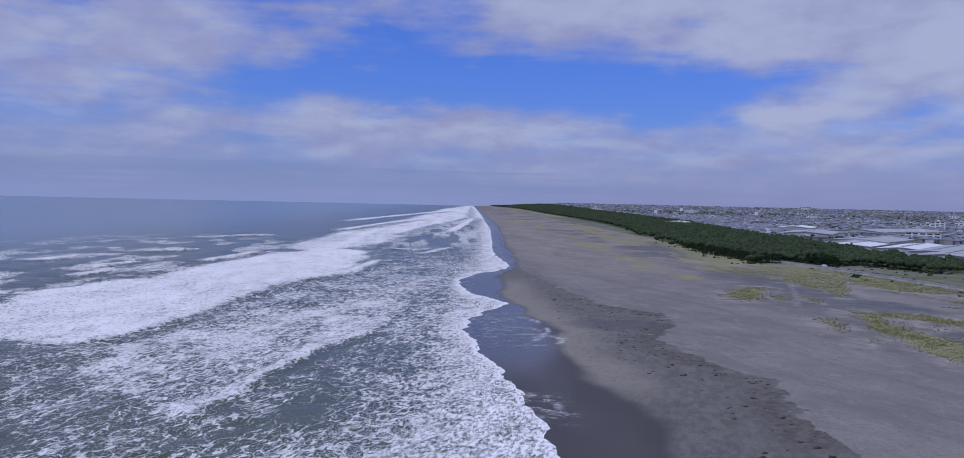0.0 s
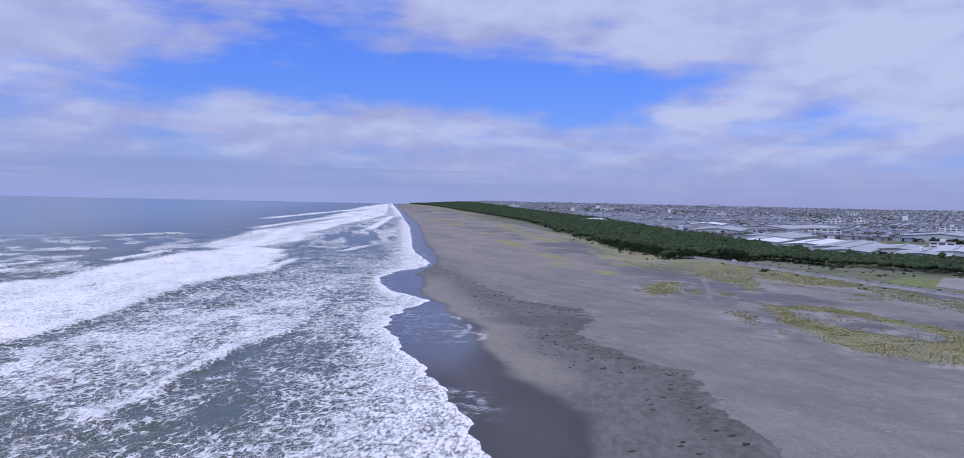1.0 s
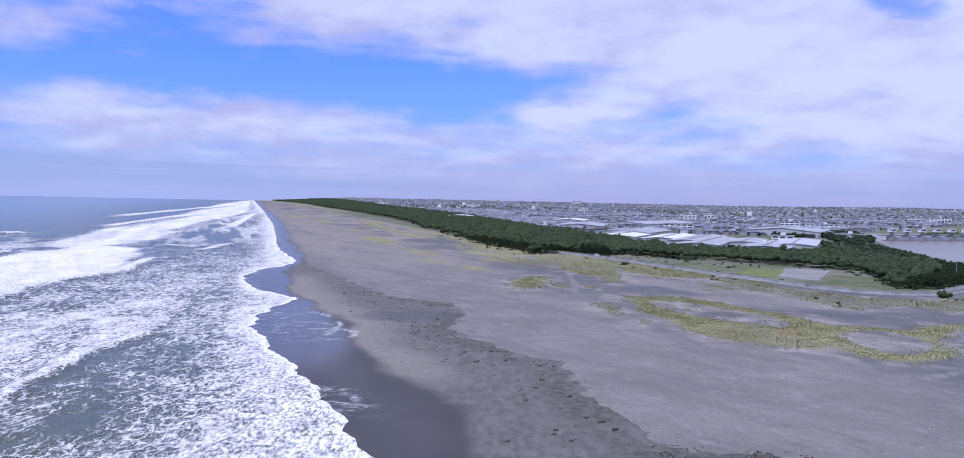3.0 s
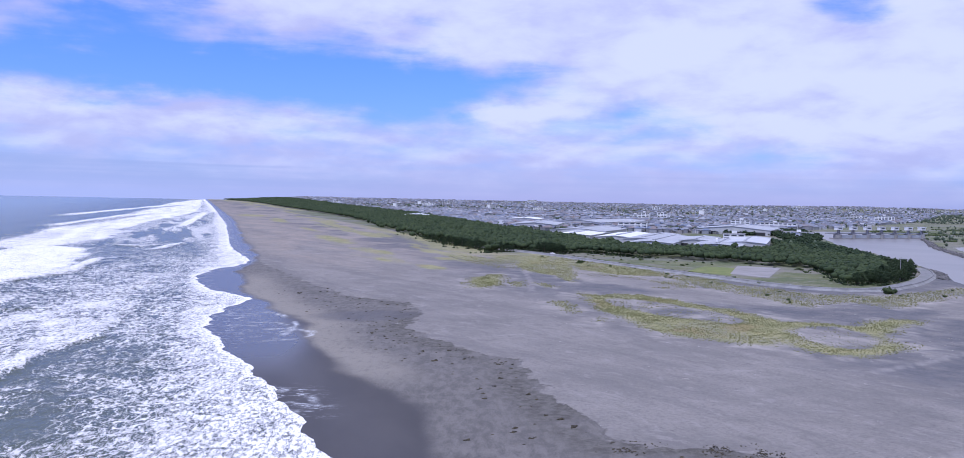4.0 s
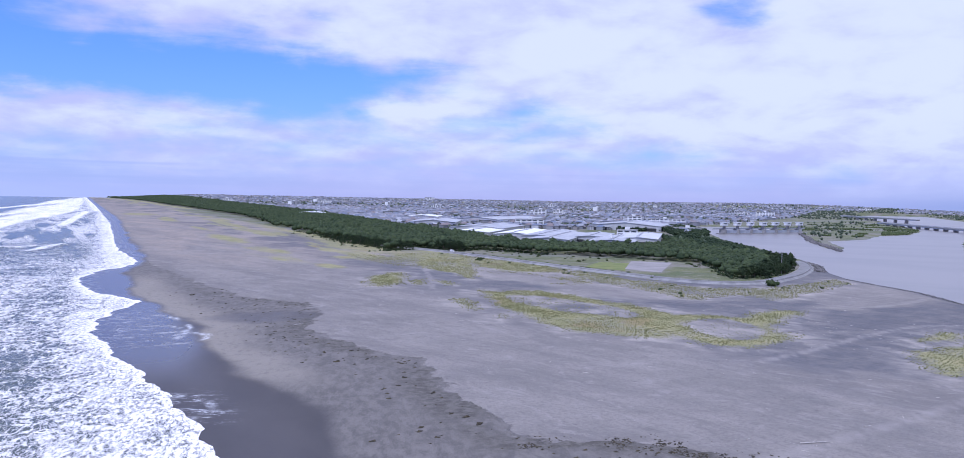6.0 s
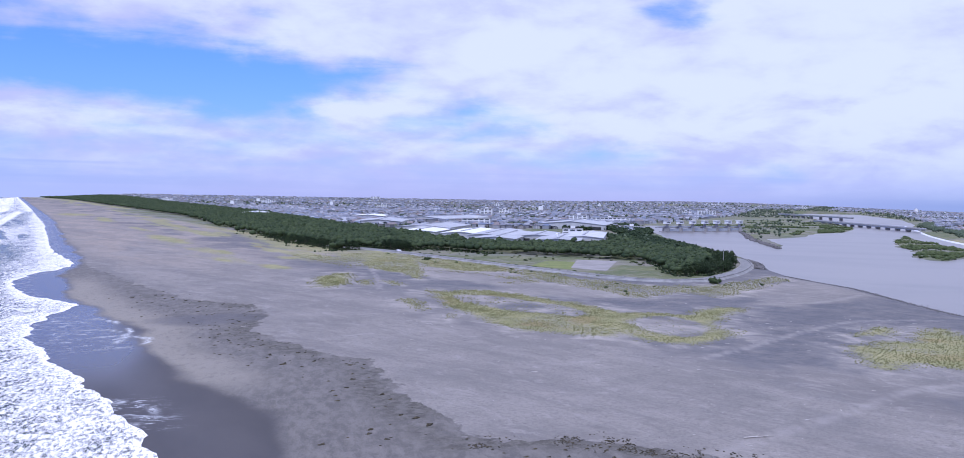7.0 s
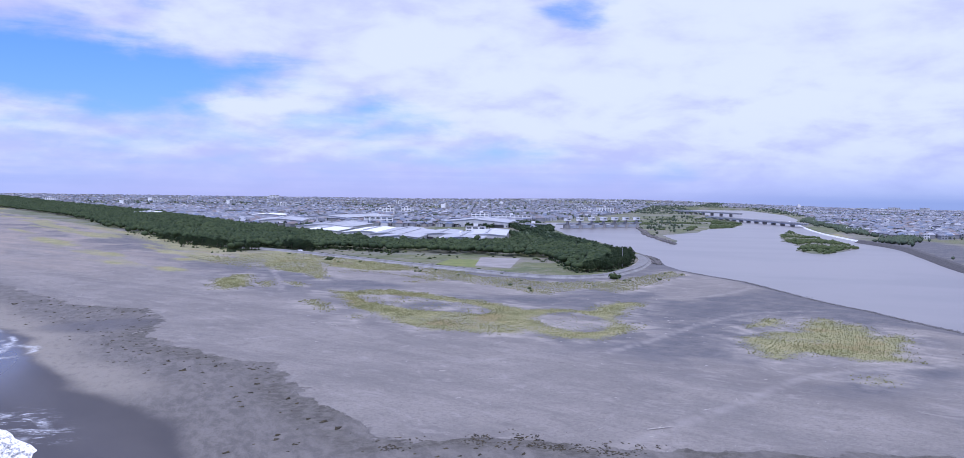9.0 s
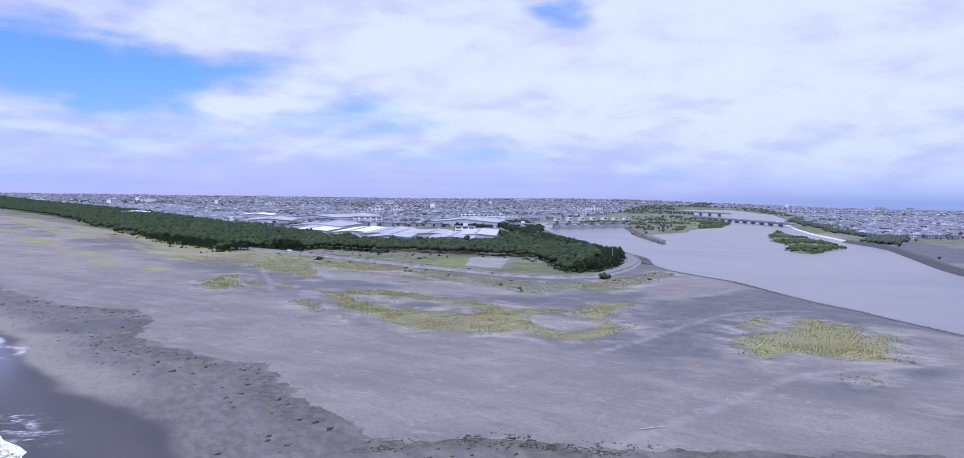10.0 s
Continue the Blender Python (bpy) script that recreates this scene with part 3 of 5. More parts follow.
M_GREYROOF = plain("grey_sheet_roof", (0.33, 0.34, 0.36), (0.44, 0.45, 0.47), 0.07, 0.55)
M_PALEROOF = plain("pale_sheet_roof", (0.46, 0.47, 0.50), (0.56, 0.57, 0.59), 0.07, 0.55)
M_PALEWALL = plain("pale_cladding", (0.42, 0.42, 0.42), (0.52, 0.52, 0.51), 0.15, 0.7)
M_DARK = plain("dark_opening", (0.02, 0.02, 0.022), (0.04, 0.04, 0.042), 0.5, 0.6)
M_STEEL = plain("painted_steel", (0.33, 0.36, 0.39), (0.42, 0.44, 0.47), 0.5, 0.5)
M_STONE = plain("dark_riprap_stone", (0.075, 0.072, 0.07), (0.16, 0.15, 0.145), 0.6, 0.9, 0.4)
M_WOOD = plain("bleached_driftwood", (0.36, 0.33, 0.29), (0.50, 0.47, 0.43), 1.5, 0.85)
M_WEED = plain("dried_seaweed", (0.025, 0.022, 0.015), (0.075, 0.06, 0.03), 2.5, 0.85, 0.4)
M_GLASS = plain("window_glass", (0.03, 0.035, 0.04), (0.06, 0.07, 0.08), 0.5, 0.15)
# haze over the distant town put into the colours: greyed, bluish, close tones
M_HOUSEROOF = palette("tiled_roofs_hazed", [(0.17, 0.18, 0.22), (0.20, 0.21, 0.25), (0.14, 0.15, 0.19), (0.21, 0.175, 0.17), (0.23, 0.24, 0.28), (0.15, 0.185, 0.26), (0.27, 0.28, 0.31), (0.19, 0.20, 0.23), (0.40, 0.41, 0.44)], 0.55)
M_HOUSEWALL = palette("rendered_walls_hazed", [(0.24, 0.245, 0.26), (0.31, 0.315, 0.33), (0.20, 0.205, 0.22), (0.28, 0.265, 0.25), (0.22, 0.225, 0.24), (0.58, 0.58, 0.59), (0.30, 0.285, 0.27), (0.26, 0.27, 0.29)], 0.8)


# ---- ground, sea, river ----
TRACKS = [[(150, 150), (174, 156), (196, 163), (221, 170), (243, 174), (260, 170), (276, 161)], [(262, 228), (269, 214), (297, 217), (321, 224)], [(232, 545), (205, 480), (176, 415), (160, 372), (138, 318)],
          [(92, 92), (130, 98), (170, 104), (205, 92), (240, 84)]]


def build_ground():
    xs = np.concatenate([[-160, -110, -80, -60, -45, -34, -26, -20, -15, -11, -8, -5, -2.5], graded(0, 250, 1.35, 4900, 1.021)])
    ys = np.concatenate([[-250, -160, -100, -50, -10, 20, 42, 60, 72, 80], graded(86, 420, 1.7, 4900, 1.021)])
    x, y = np.meshgrid(xs, ys)
    z = ground_height(x, y)
    wob = (fbm(x / 14, y / 18, 61) - 0.5)
    s = x - along(SHORE, y)
    wet = smooth(x - along(WET, y) + wob * 9, 3.2, -1.6)
    hollow = smooth(np.hypot((x - 57) / 20, (y - 266) / 16) + wob * 0.5, 1.0, 0.5) * 0.55
    wet = np.maximum(wet, hollow)
    low = np.clip(0.5 - (x - along(DEBRIS, y) + (fbm(x / 5, y / 6, 11) - 0.5) * 8) / 18, 0, 1)
    gap = along(DEBRIS, y) - x
    litter = smooth(gap, 16, 2) * smooth(fbm(x / 7, y / 9, 13), 0.36, 0.56) * smooth(y, 420, 330)
    u, v = (x * 0.8 + y * 0.6) / 70, (y * 0.8 - x * 0.6) / 34
    cell = (np.floor(u).astype(np.int64) * 7919 + np.floor(v).astype(np.int64) * 104729) % 1009
    parcel = np.where(np.hypot(x, y) > 560, cell / 1009.0, 0.45)
    track = 0 * x
    for points in TRACKS:
        line = spline(points, 3.0)
        near = (np.abs(x - line[:, 0].mean()) < np.ptp(line[:, 0]) / 2 + 6) & (np.abs(y - line[:, 1].mean()) < np.ptp(line[:, 1]) / 2 + 6)
        gap = np.min(np.hypot(x[near][:, None] - line[None, :, 0], y[near][:, None] - line[None, :, 1]), 1)
        track[near] = np.maximum(track[near], smooth(np.abs(gap - 1.0), 0.9, 0.1))
    rim = 0 * x
    for cx, cy, rx, ry in ((17, 160, 6.0, 9.0), (20, 246, 9.0, 13.0), (26, 262, 6.0, 20.0), (22, 236, 13.0, 9.0)):
        q = np.hypot((x - cx) / rx, (y - cy) / ry) + wob * 0.7
        rim = np.maximum(rim, 0.75 * smooth(fbm(x / 3, y / 5, 19), 0.32, 0.60) * smooth(np.abs(q - 1), 0.11, 0.02) * smooth(x, cx - rx * 0.3, cx + rx * 0.3))
    tan = smooth(x - along(WET, y) + wob * 8, 20, 6) * smooth(y, 160, 185) * smooth(y, 440, 380)
    limit = 9 + 14 * smooth(y, 190, 235)
    shine = smooth(s, limit + 12, limit - 4) * (0.25 + 0.75 * smooth(y, 165, 215))
    gloss = np.maximum(wet * (0.36 + 0.64 * shine), hollow * 0.8)
    front = along(FOREST_FRONT, y)
    land = smooth(x, front - 4, front + 6) * smooth(y, 540, 560)
    ring = [(p[0] + 4, p[1]) for p in ROAD] + [(470, 420), (560, 560), (620, 650), (740, 800), (900, 1000), (1000, 2000), (240, 2000)]
    land = np.maximum(land, smooth(inside(ring, x, y), -2, 4))
    far = smooth(inside([(589, 487), (834, 652), (1516, 1102), (2700, 2150), (4900, 3000), (4900, 4900), (900, 4900), (700, 1000), (867, 776)], x, y), -4, 8)
    east = smooth(inside([(521, 200), (802, 420), (1383, 850), (2950, 2050), (4950, 3000), (4950, -250), (420, -250)], x, y), -4, 8)
    isle = np.maximum(smooth(inside(ISLAND, x, y), -6, 4), smooth(inside(ISLET, x, y), -6, 4))
    inland = np.clip(np.maximum.reduce([land, far, east * 0.9, isle]), 0, 1)
    inland = inland * (1 - smooth(inside(LOT, x, y), -2, 2))
    flat = smooth(inside([(815, 425), (640, 285), (521, 205), (420, 128), (480, 110), (640, 210), (790, 320), (900, 418)], x, y) + wob * 30, -8, 8)
    inland = inland * (1 - flat)
    damp = smooth(fbm(x / 34, y / 48, 91), 0.44, 0.60) * smooth(x, 105, 170) * (1 - inland) * 0.9
    for cx, cy, rx, ry in ((206, 170, 34, 32), (250, 150, 26, 24), (186, 90, 34, 12), (235, 236, 40, 16), (215, 130, 45, 34)):
        damp = np.maximum(damp, 0.9 * smooth(np.hypot((x - cx) / rx, (y - cy) / ry) + wob * 1.3, 1.1, 0.4))
    damp = np.maximum(damp, flat)
    cover = grass_cover(x, y)
    near_grass = np.zeros_like(x)
    for poly in GRASS.values():
        near_grass = np.maximum(near_grass, smooth(inside(poly, x, y) + wob * 10, -13, -1))
    halo = near_grass * smooth(cover, 0.75, 0.2) * smooth(fbm(x / 7, y / 11, 97), 0.35, 0.6) * (1 - inland)
    dune = smooth(y, 330, 620) * smooth(x, 40, 80) * (1 - inland)
    bank = smooth(river_depth(x, y), -7, -3) * (1 - isle * 0.5)
    damp = np.maximum(damp, bank)
    lace = smooth(s, 24, 8) * smooth(s, -2, 2) * smooth(np.abs(y - 262), 48, 20) + smooth(s, 10, 4) * smooth(np.abs(y - 160), 16, 8) * 1.0
    tide = np.clip(lace + 0.6 * smooth(s, 9, 2) * smooth(y, 300, 420), 0, 1)
    me = sheet("ground", x, y, z, [M_GROUND], {"wet": wet, "lower": low * (1 - inland), "grass": cover * (1 - inland), "halo": halo, "dune": dune, "inland": inland, "damp": damp, "lace": tide, "litter": litter * (1 - inland), "track": track, "rim": rim, "parcel": parcel, "tan": tan * (1 - inland), "gloss": gloss})
    return tagged(me, "grey sandy beach with wet swash zone and inland soil", "ground", kind="structure")


ground = build_ground()

BREAKERS = [  # crest lines of the surf: start, end, height, half width
    (-92, 226, -83, 262, 0.9, 3.5), (-83, 262, -80, 320, 1.0, 3.5), (-80, 320, -74, 378, 1.0, 3.5), (-74, 378, -49, 438, 0.9, 3.5), (-49, 438, -40, 520, 0.8, 3.5),
    (-46, 150, -39, 186, 0.7, 2.6), (-39, 186, -31, 222, 0.8, 2.6), (-31, 222, -21, 246, 0.7, 2.6), (-21, 246, -14, 318, 0.5, 2.6),
    (-30, 318, -12, 392, 0.5, 2.6), (-219, 757, -165, 830, 1.7, 5.0), (-196, 560, -174, 602, 1.3, 4.0), (-140, 500, -126, 575, 1.5, 4.0),
    (-172, 395, -166, 430, 1.3, 4.0), (-182, 440, -174, 486, 1.1, 4.0), (-41, 640, -9, 648, 1.2, 3.5), (-14, 598, 6, 664, 1.2, 3.5), (-230, 480, -222, 520, 0.7, 4.0),
    (-60, 900, -20, 1300, 1.2, 7.0), (-120, 1000, -60, 1500, 1.2, 7.0), (-150, 1400, 0, 2600, 1.4, 10.0), (10, 1000, 60, 1700, 0.8, 7.0)]
FOAM_INNER = [(-88, 214), (-83, 254), (-78, 292), (-53, 297), (-25, 392), (-12, 318), (-19, 246), (-30, 223), (-38, 186), (-40, 150), (-49, 146), (-70, 171)]
FOAM_OUTER = [(-165, 330), (-148, 372), (-138, 413), (-122, 567), (-87, 648), (-52, 615), (-49, 438), (-76, 375), (-81, 303), (-84, 244), (-96, 215), (-140, 235)]
FOAM_FAR = [(-125, 630), (-118, 949), (-80, 1328), (-10, 3149), (140, 4800), (155, 4800), (80, 2600), (53, 1852), (-23, 1068), (-48, 760), (-81, 600)]


def build_sea():
    ss = graded(0, 150, 1.25, 5300, 1.03)
    ys = np.concatenate([[-250, -160, -90, -40, 0, 30, 55, 72, 84], graded(92, 420, 1.5, 4950, 1.022)])
    s, y = np.meshgrid(ss, ys)
    shore = along(SHORE, y) + (fbm(y / 7, 0 * y, 8, 3) - 0.5) * 4.0 + (fbm(y / 2.2, 0 * y, 18, 2) - 0.5) * 1.2
    x = shore - s
    swash = along(SHORE, y) - along(SWASH, y)
    wob = (fbm(x / 10, y / 16, 14) - 0.5)
    k = s / np.maximum(swash, 4)
    foam = 0.90 - 0.40 * smooth(k, 0.25, 0.95) + 0.22 * (fbm(x / 7, y / 12, 83) - 0.5)
    foam = foam * smooth(k + wob * 0.7, 1.25, 0.85)
    foam = np.maximum(foam, 1.05 * smooth(s, 5.5, 1.5))
    inner = smooth(inside(FOAM_INNER, x, y) + wob * 16, -6, 8)
    foam = np.maximum(foam, inner * (0.62 + 0.28 * smooth(fbm(x / 14, y / 26, 23), 0.4, 0.6)))
    outer = smooth(inside(FOAM_OUTER, x, y) + wob * 10, -4, 5)
    foam = np.maximum(foam, outer * (0.96 + 0.25 * (fbm(x / 8, y / 22, 25) - 0.3)))
    foam = np.maximum(foam, smooth(inside(FOAM_FAR, x, y) + wob * 14, -8, 10) * (0.84 + 0.5 * (fbm(x / 12, y / 70, 27) - 0.35)))
    near = smooth(s, 190, 90) * smooth(y, 700, 420)
    foam = np.maximum(foam, near * (0.15 + 0.28 * smooth(y, 190, 280) + 0.8 * (fbm(x / 12, y / 22, 29) - 0.40)))
    caps = smooth(s, 60, 130) * smooth(s, 420, 250) * smooth(y, 900, 600) * smooth(fbm(x / 16, y / 40, 39), 0.50, 0.64)
    foam = np.maximum(foam, caps * 0.70)
    surf = smooth(s, 150, 60) * smooth(y, 500, 800) * smooth(fbm(x / 10, y / 80, 37), 0.42, 0.6)
    foam = np.maximum(foam, surf * 0.72)
    z = 0.05 + 0.0 * s
    z = z + smooth(s, 6, 60) * 0.35 * np.sin((s + 18 * fbm(x / 60, y / 60, 2)) / 6.2) * smooth(s, 900, 200)
    fade = smooth(y, 900, 350) * smooth(s, 500, 180)
    z = z + smooth(s, 10, 60) * (fbm(x / 14, y / 10, 44) - 0.5) * 1.2 * fade
    z = z + smooth(s, 2, 10) * (fbm(x / 5, y / 4, 45) - 0.5) * 0.5 * fade
    for ax, ay, bx, by, high, wide in BREAKERS:
        dx, dy = bx - ax, by - ay
        t = ((x - ax) * dx + (y - ay) * dy) / (dx * dx + dy * dy)
        cut = np.minimum(smooth(t, -0.08, 0.06), smooth(t, 1.08, 0.94))
        size = math.hypot(dx, dy)
        off = ((x - ax) * dy - (y - ay) * dx) / size + (fbm(x / 12, y / 12, 51) - 0.5) * 5
        z = z + high * cut * np.exp(-(np.where(off > 0, off / (wide * 0.7), off / (wide * 1.8))) ** 2)
        crest = cut * np.where(off > 0, smooth(off, wide * 0.9, wide * 0.35), smooth(off, -wide * 2.6, -wide * 0.5))
        foam = np.maximum(foam, crest * (0.98 if high >= 0.7 else 0.8))
        front = cut * smooth(off, wide * 0.7, wide * 1.1) * smooth(off, wide * 4.0, wide * 2.0)
        foam = foam * (1 - 0.45 * front * (high >= 0.7))
    z = np.where(s < 1.0, 0.03, z) * smooth(s, -1, 3) + 0.04
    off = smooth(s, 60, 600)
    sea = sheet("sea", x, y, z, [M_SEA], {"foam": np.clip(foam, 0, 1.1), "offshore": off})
    return tagged(sea, "grey-green sea with white foaming breakers", "sea", kind="structure")


sea = build_sea()


def build_river():
    xs, ys = np.linspace(180, 3300, 60), np.linspace(-240, 2500, 50)
    x, y = np.meshgrid(xs, ys)
    return tagged(sheet("river", x, y, 0 * x - 0.32, [M_RIVER]), "muddy pale brown river water near its mouth", "river", kind="structure")


river = build_river()


# ---- shapes ----
class Shape:
    """Collects boxes, prisms and tubes into one mesh."""

    def __init__(self):
        self.v, self.f = [], []

    def add(self, verts, faces):
        k = len(self.v)
        self.v += [tuple(p) for p in verts]
        self.f += [tuple(i + k for i in f) for f in faces]
        return self

    def box(self, x0, y0, z0, x1, y1, z1):
        return self.add([(x0, y0, z0), (x1, y0, z0), (x1, y1, z0), (x0, y1, z0), (x0, y0, z1), (x1, y0, z1), (x1, y1, z1), (x0, y1, z1)],
                        [(3, 2, 1, 0), (4, 5, 6, 7), (0, 1, 5, 4), (1, 2, 6, 5), (2, 3, 7, 6), (3, 0, 4, 7)])

    def gable(self, x0, y0, x1, y1, z, high, thick=0.25, over=0.5):
        """A pitched roof slab with its ridge along y."""
        x0, x1, y0, y1 = x0 - over, x1 + over, y0 - over, y1 + over
        xm = (x0 + x1) / 2
        top = [(x0, z), (xm, z + high), (x1, z), (x1, z + thick), (xm, z + high + thick), (x0, z + thick)]
        v = [(x, y0, h) for x, h in top] + [(x, y1, h) for x, h in top]
        return self.add(v, [(0, 1, 4, 5), (1, 2, 3, 4), (11, 10, 7, 6), (10, 9, 8, 7), (5, 4, 10, 11), (4, 3, 9, 10), (1, 0, 6, 7), (2, 1, 7, 8), (3, 2, 8, 9), (0, 5, 11, 6)])

    def hip(self, x0, y0, x1, y1, z, high, over=0.5):
        x0, x1, y0, y1 = x0 - over, x1 + over, y0 - over, y1 + over
        xm, k = (x0 + x1) / 2, (x1 - x0) / 2 * 0.9
        v = [(x0, y0, z), (x1, y0, z), (x1, y1, z), (x0, y1, z), (xm, y0 + k, z + high), (xm, y1 - k, z + high)]
        return self.add(v, [(3, 2, 1, 0), (0, 1, 4), (1, 2, 5, 4), (2, 3, 5), (3, 0, 4, 5)])

    def tube(self, places, radii, sides=7):
        rings = []
        for k, (p, r) in enumerate(zip(places, radii)):
            a, b = Vector(places[max(k - 1, 0)]), Vector(places[min(k + 1, len(places) - 1)])
            q = (b - a).to_track_quat("Z", "Y")
            rings += [tuple(Vector(p) + q @ Vector((r * math.cos(t), r * math.sin(t), 0))) for t in (2 * math.pi * i / sides for i in range(sides))]
        f = [(k * sides + i, k * sides + (i + 1) % sides, (k + 1) * sides + (i + 1) % sides, (k + 1) * sides + i) for k in range(len(places) - 1) for i in range(sides)]
        f.append(tuple(range((len(places) - 1) * sides, len(places) * sides)))
        return self.add(rings, f)

    def mesh(self, name, mat):
        me = bpy.data.meshes.new(name)
        me.from_pydata(self.v, [], self.f)
        me.update()
        return finish(me, [mat])


def part(name, shape, mat, parent, label=""):
    """One mesh under a thing or under a part."""
    ob = new(name, shape if isinstance(shape, bpy.types.Mesh) else shape.mesh(name, mat))
    ob.parent = parent
    return tagged(ob, label)


def thing(name, m, label, category, group="", kind=""):
    ob = new(name)
    ob.empty_display_size = 0.5
    ob.matrix_basis = m
    return tagged(ob, label, category, group, kind)


def ribbon(name, line, profile, mat):
    """A section of (offset to the right, height) swept along a line of the plan."""
    way = np.gradient(line, axis=0)
    way /= np.hypot(way[:, 0], way[:, 1])[:, None]
    right = np.stack([way[:, 1], -way[:, 0]], 1)
    v = [(*(p + r * o), h) for p, r in zip(line, right) for o, h in profile]
    k, c = len(line), len(profile)
    f = [(i * c + j, i * c + (j + 1) % c, (i + 1) * c + (j + 1) % c, (i + 1) * c + j) for i in range(k - 1) for j in range(c)]
    f += [tuple(range(c))[::-1], tuple((k - 1) * c + j for j in range(c))]
    return Shape().add(v, f).mesh(name, mat)


def ball(subdivisions):
    b = bmesh.new()
    bmesh.ops.create_icosphere(b, subdivisions=subdivisions, radius=1.0)
    out = np.array([v.co[:] for v in b.verts]), np.array([[v.index for v in f.verts] for f in b.faces])
    b.free()
    return out


ICO = ball(1)
OCTA = (np.array([(1, 0, 0), (0, 1, 0), (-1, 0, 0), (0, -1, 0), (0, 0, 1), (0, 0, -1)], float),
        np.array([(0, 1, 4), (1, 2, 4), (2, 3, 4), (3, 0, 4), (1, 0, 5), (2, 1, 5), (3, 2, 5), (0, 3, 5)]))


def clumps(centres, sizes, rng, rough=0.35, base=ICO):
    """Many small uneven clumps of foliage or stone as arrays of verts and faces."""
    n, (bv, bf) = len(centres), base
    turn = rng.uniform(0, 2 * math.pi, n)
    v = bv[None] * (1 + rng.uniform(-rough, rough, (n, len(bv), 1))) * sizes[:, None, :]
    c, s = np.cos(turn)[:, None], np.sin(turn)[:, None]
    v = np.stack([v[..., 0] * c - v[..., 1] * s, v[..., 0] * s + v[..., 1] * c, v[..., 2]], -1) + centres[:, None, :]
    f = bf[None] + (np.arange(n) * len(bv))[:, None, None]
    return v.reshape(-1, 3), f.reshape(-1, 3)


def blades(centres, high, wide, rng, per=5, rise_by=1.0):
    """Tufts of narrow leaning blades, each a triangle."""
    n = len(centres)
    a = rng.uniform(0, 2 * math.pi, (n, per))
    lean = rng.uniform(0.2, 0.9, (n, per)) * high[:, None]
    up = rng.uniform(0.6, 1.0, (n, per)) * high[:, None]
    base = centres[:, None, :] + np.stack([np.cos(a), np.sin(a), 0 * a], -1) * (wide[:, None, None] * 0.5)
    side = np.stack([-np.sin(a), np.cos(a), 0 * a], -1) * (wide[:, None, None] * 0.5)
    tip = base + np.stack([np.cos(a) * lean, np.sin(a) * lean, up * rise_by], -1)
    v = np.stack([base - side, base + side, tip], 2)
    f = np.arange(n * per * 3).reshape(-1, 3)
    return v.reshape(-1, 3), f


# ---- trees ----
def pine_meshes(seed):
    """Trunk and crown of one coastal black pine, about 9 m high."""
    rng = np.random.default_rng(seed)
    high = 9.0
    bend = rng.uniform(-0.9, 0.9, 2)
    line = [(bend[0] * t * t, bend[1] * t * t, high * 0.93 * t) for t in np.linspace(0, 1, 6)]
    wood = Shape().tube(line, [0.24, 0.2, 0.16, 0.12, 0.08, 0.03], 7)
    centres, sizes = [], []
    for k in range(11):
        t = 0.30 + 0.68 * k / 10
        a = k * 2.4 + rng.uniform(-0.4, 0.4)
        reach = (1.0 - t) * 3.6 + 0.9 + rng.uniform(-0.3, 0.5)
        root = Vector((bend[0] * t * t, bend[1] * t * t, high * 0.93 * t))
        tip = root + Vector((math.cos(a) * reach, math.sin(a) * reach, 0.25 * reach))
        wood.tube([tuple(root), tuple(root.lerp(tip, 0.55) + Vector((0, 0, -0.1))), tuple(tip)], [0.08, 0.055, 0.02], 5)
        for j in range(8):
            q = root.lerp(tip, rng.uniform(0.35, 1.08))
            centres.append((q.x + rng.normal(0, 0.5), q.y + rng.normal(0, 0.5), q.z + rng.normal(0.2, 0.3)))
            r = rng.uniform(0.36, 0.72)
            sizes.append((r, r, r * 0.62))
    centres += [(bend[0] + rng.normal(0, 0.35), bend[1] + rng.normal(0, 0.35), high * rng.uniform(0.84, 1.0)) for _ in range(8)]
    sizes += [(0.5, 0.5, 0.5)] * 8
    v, f = clumps(np.array(centres), np.array(sizes), rng, 0.42)
    spots = np.array(centres)[rng.integers(0, len(centres), 380)] + rng.normal(0, 0.5, (380, 3))
    bv, bf = blades(spots, np.full(380, 0.45), np.full(380, 0.24), rng, 3)
    crown = mesh_from("crown", np.vstack([v, bv]), np.vstack([f, bf + len(v)]), [M_PINE])
    return wood.mesh("trunk", M_BARK), crown


PINES = [pine_meshes(k) for k in range(6)]
rng = np.random.default_rng(11)


def free_of_road(x, y, gap):
    line = spline(ROAD, 6.0)
    return np.min(np.hypot(x[:, None] - line[None, :, 0], y[:, None] - line[None, :, 1]), 1) > gap


def wooded(x, y):
    """True where pines stand close together."""
    front = along(FOREST_FRONT, y) + (fbm(y / 20, 0 * y, 71) - 0.5) * 10
    belt = (x > front) & (x < front + 98 + np.clip((y - 700) * 0.07, 0, 130) + 25 * fbm(x / 80, y / 80, 73)) & (y > 556)
    grove = (inside(GROVE, x, y) + (fbm(x / 15, y / 15, 72) - 0.5) * 14 > 0)
    return (belt | grove) & (river_depth(x, y) < -4) & (inside(YARD, x, y) < 4)


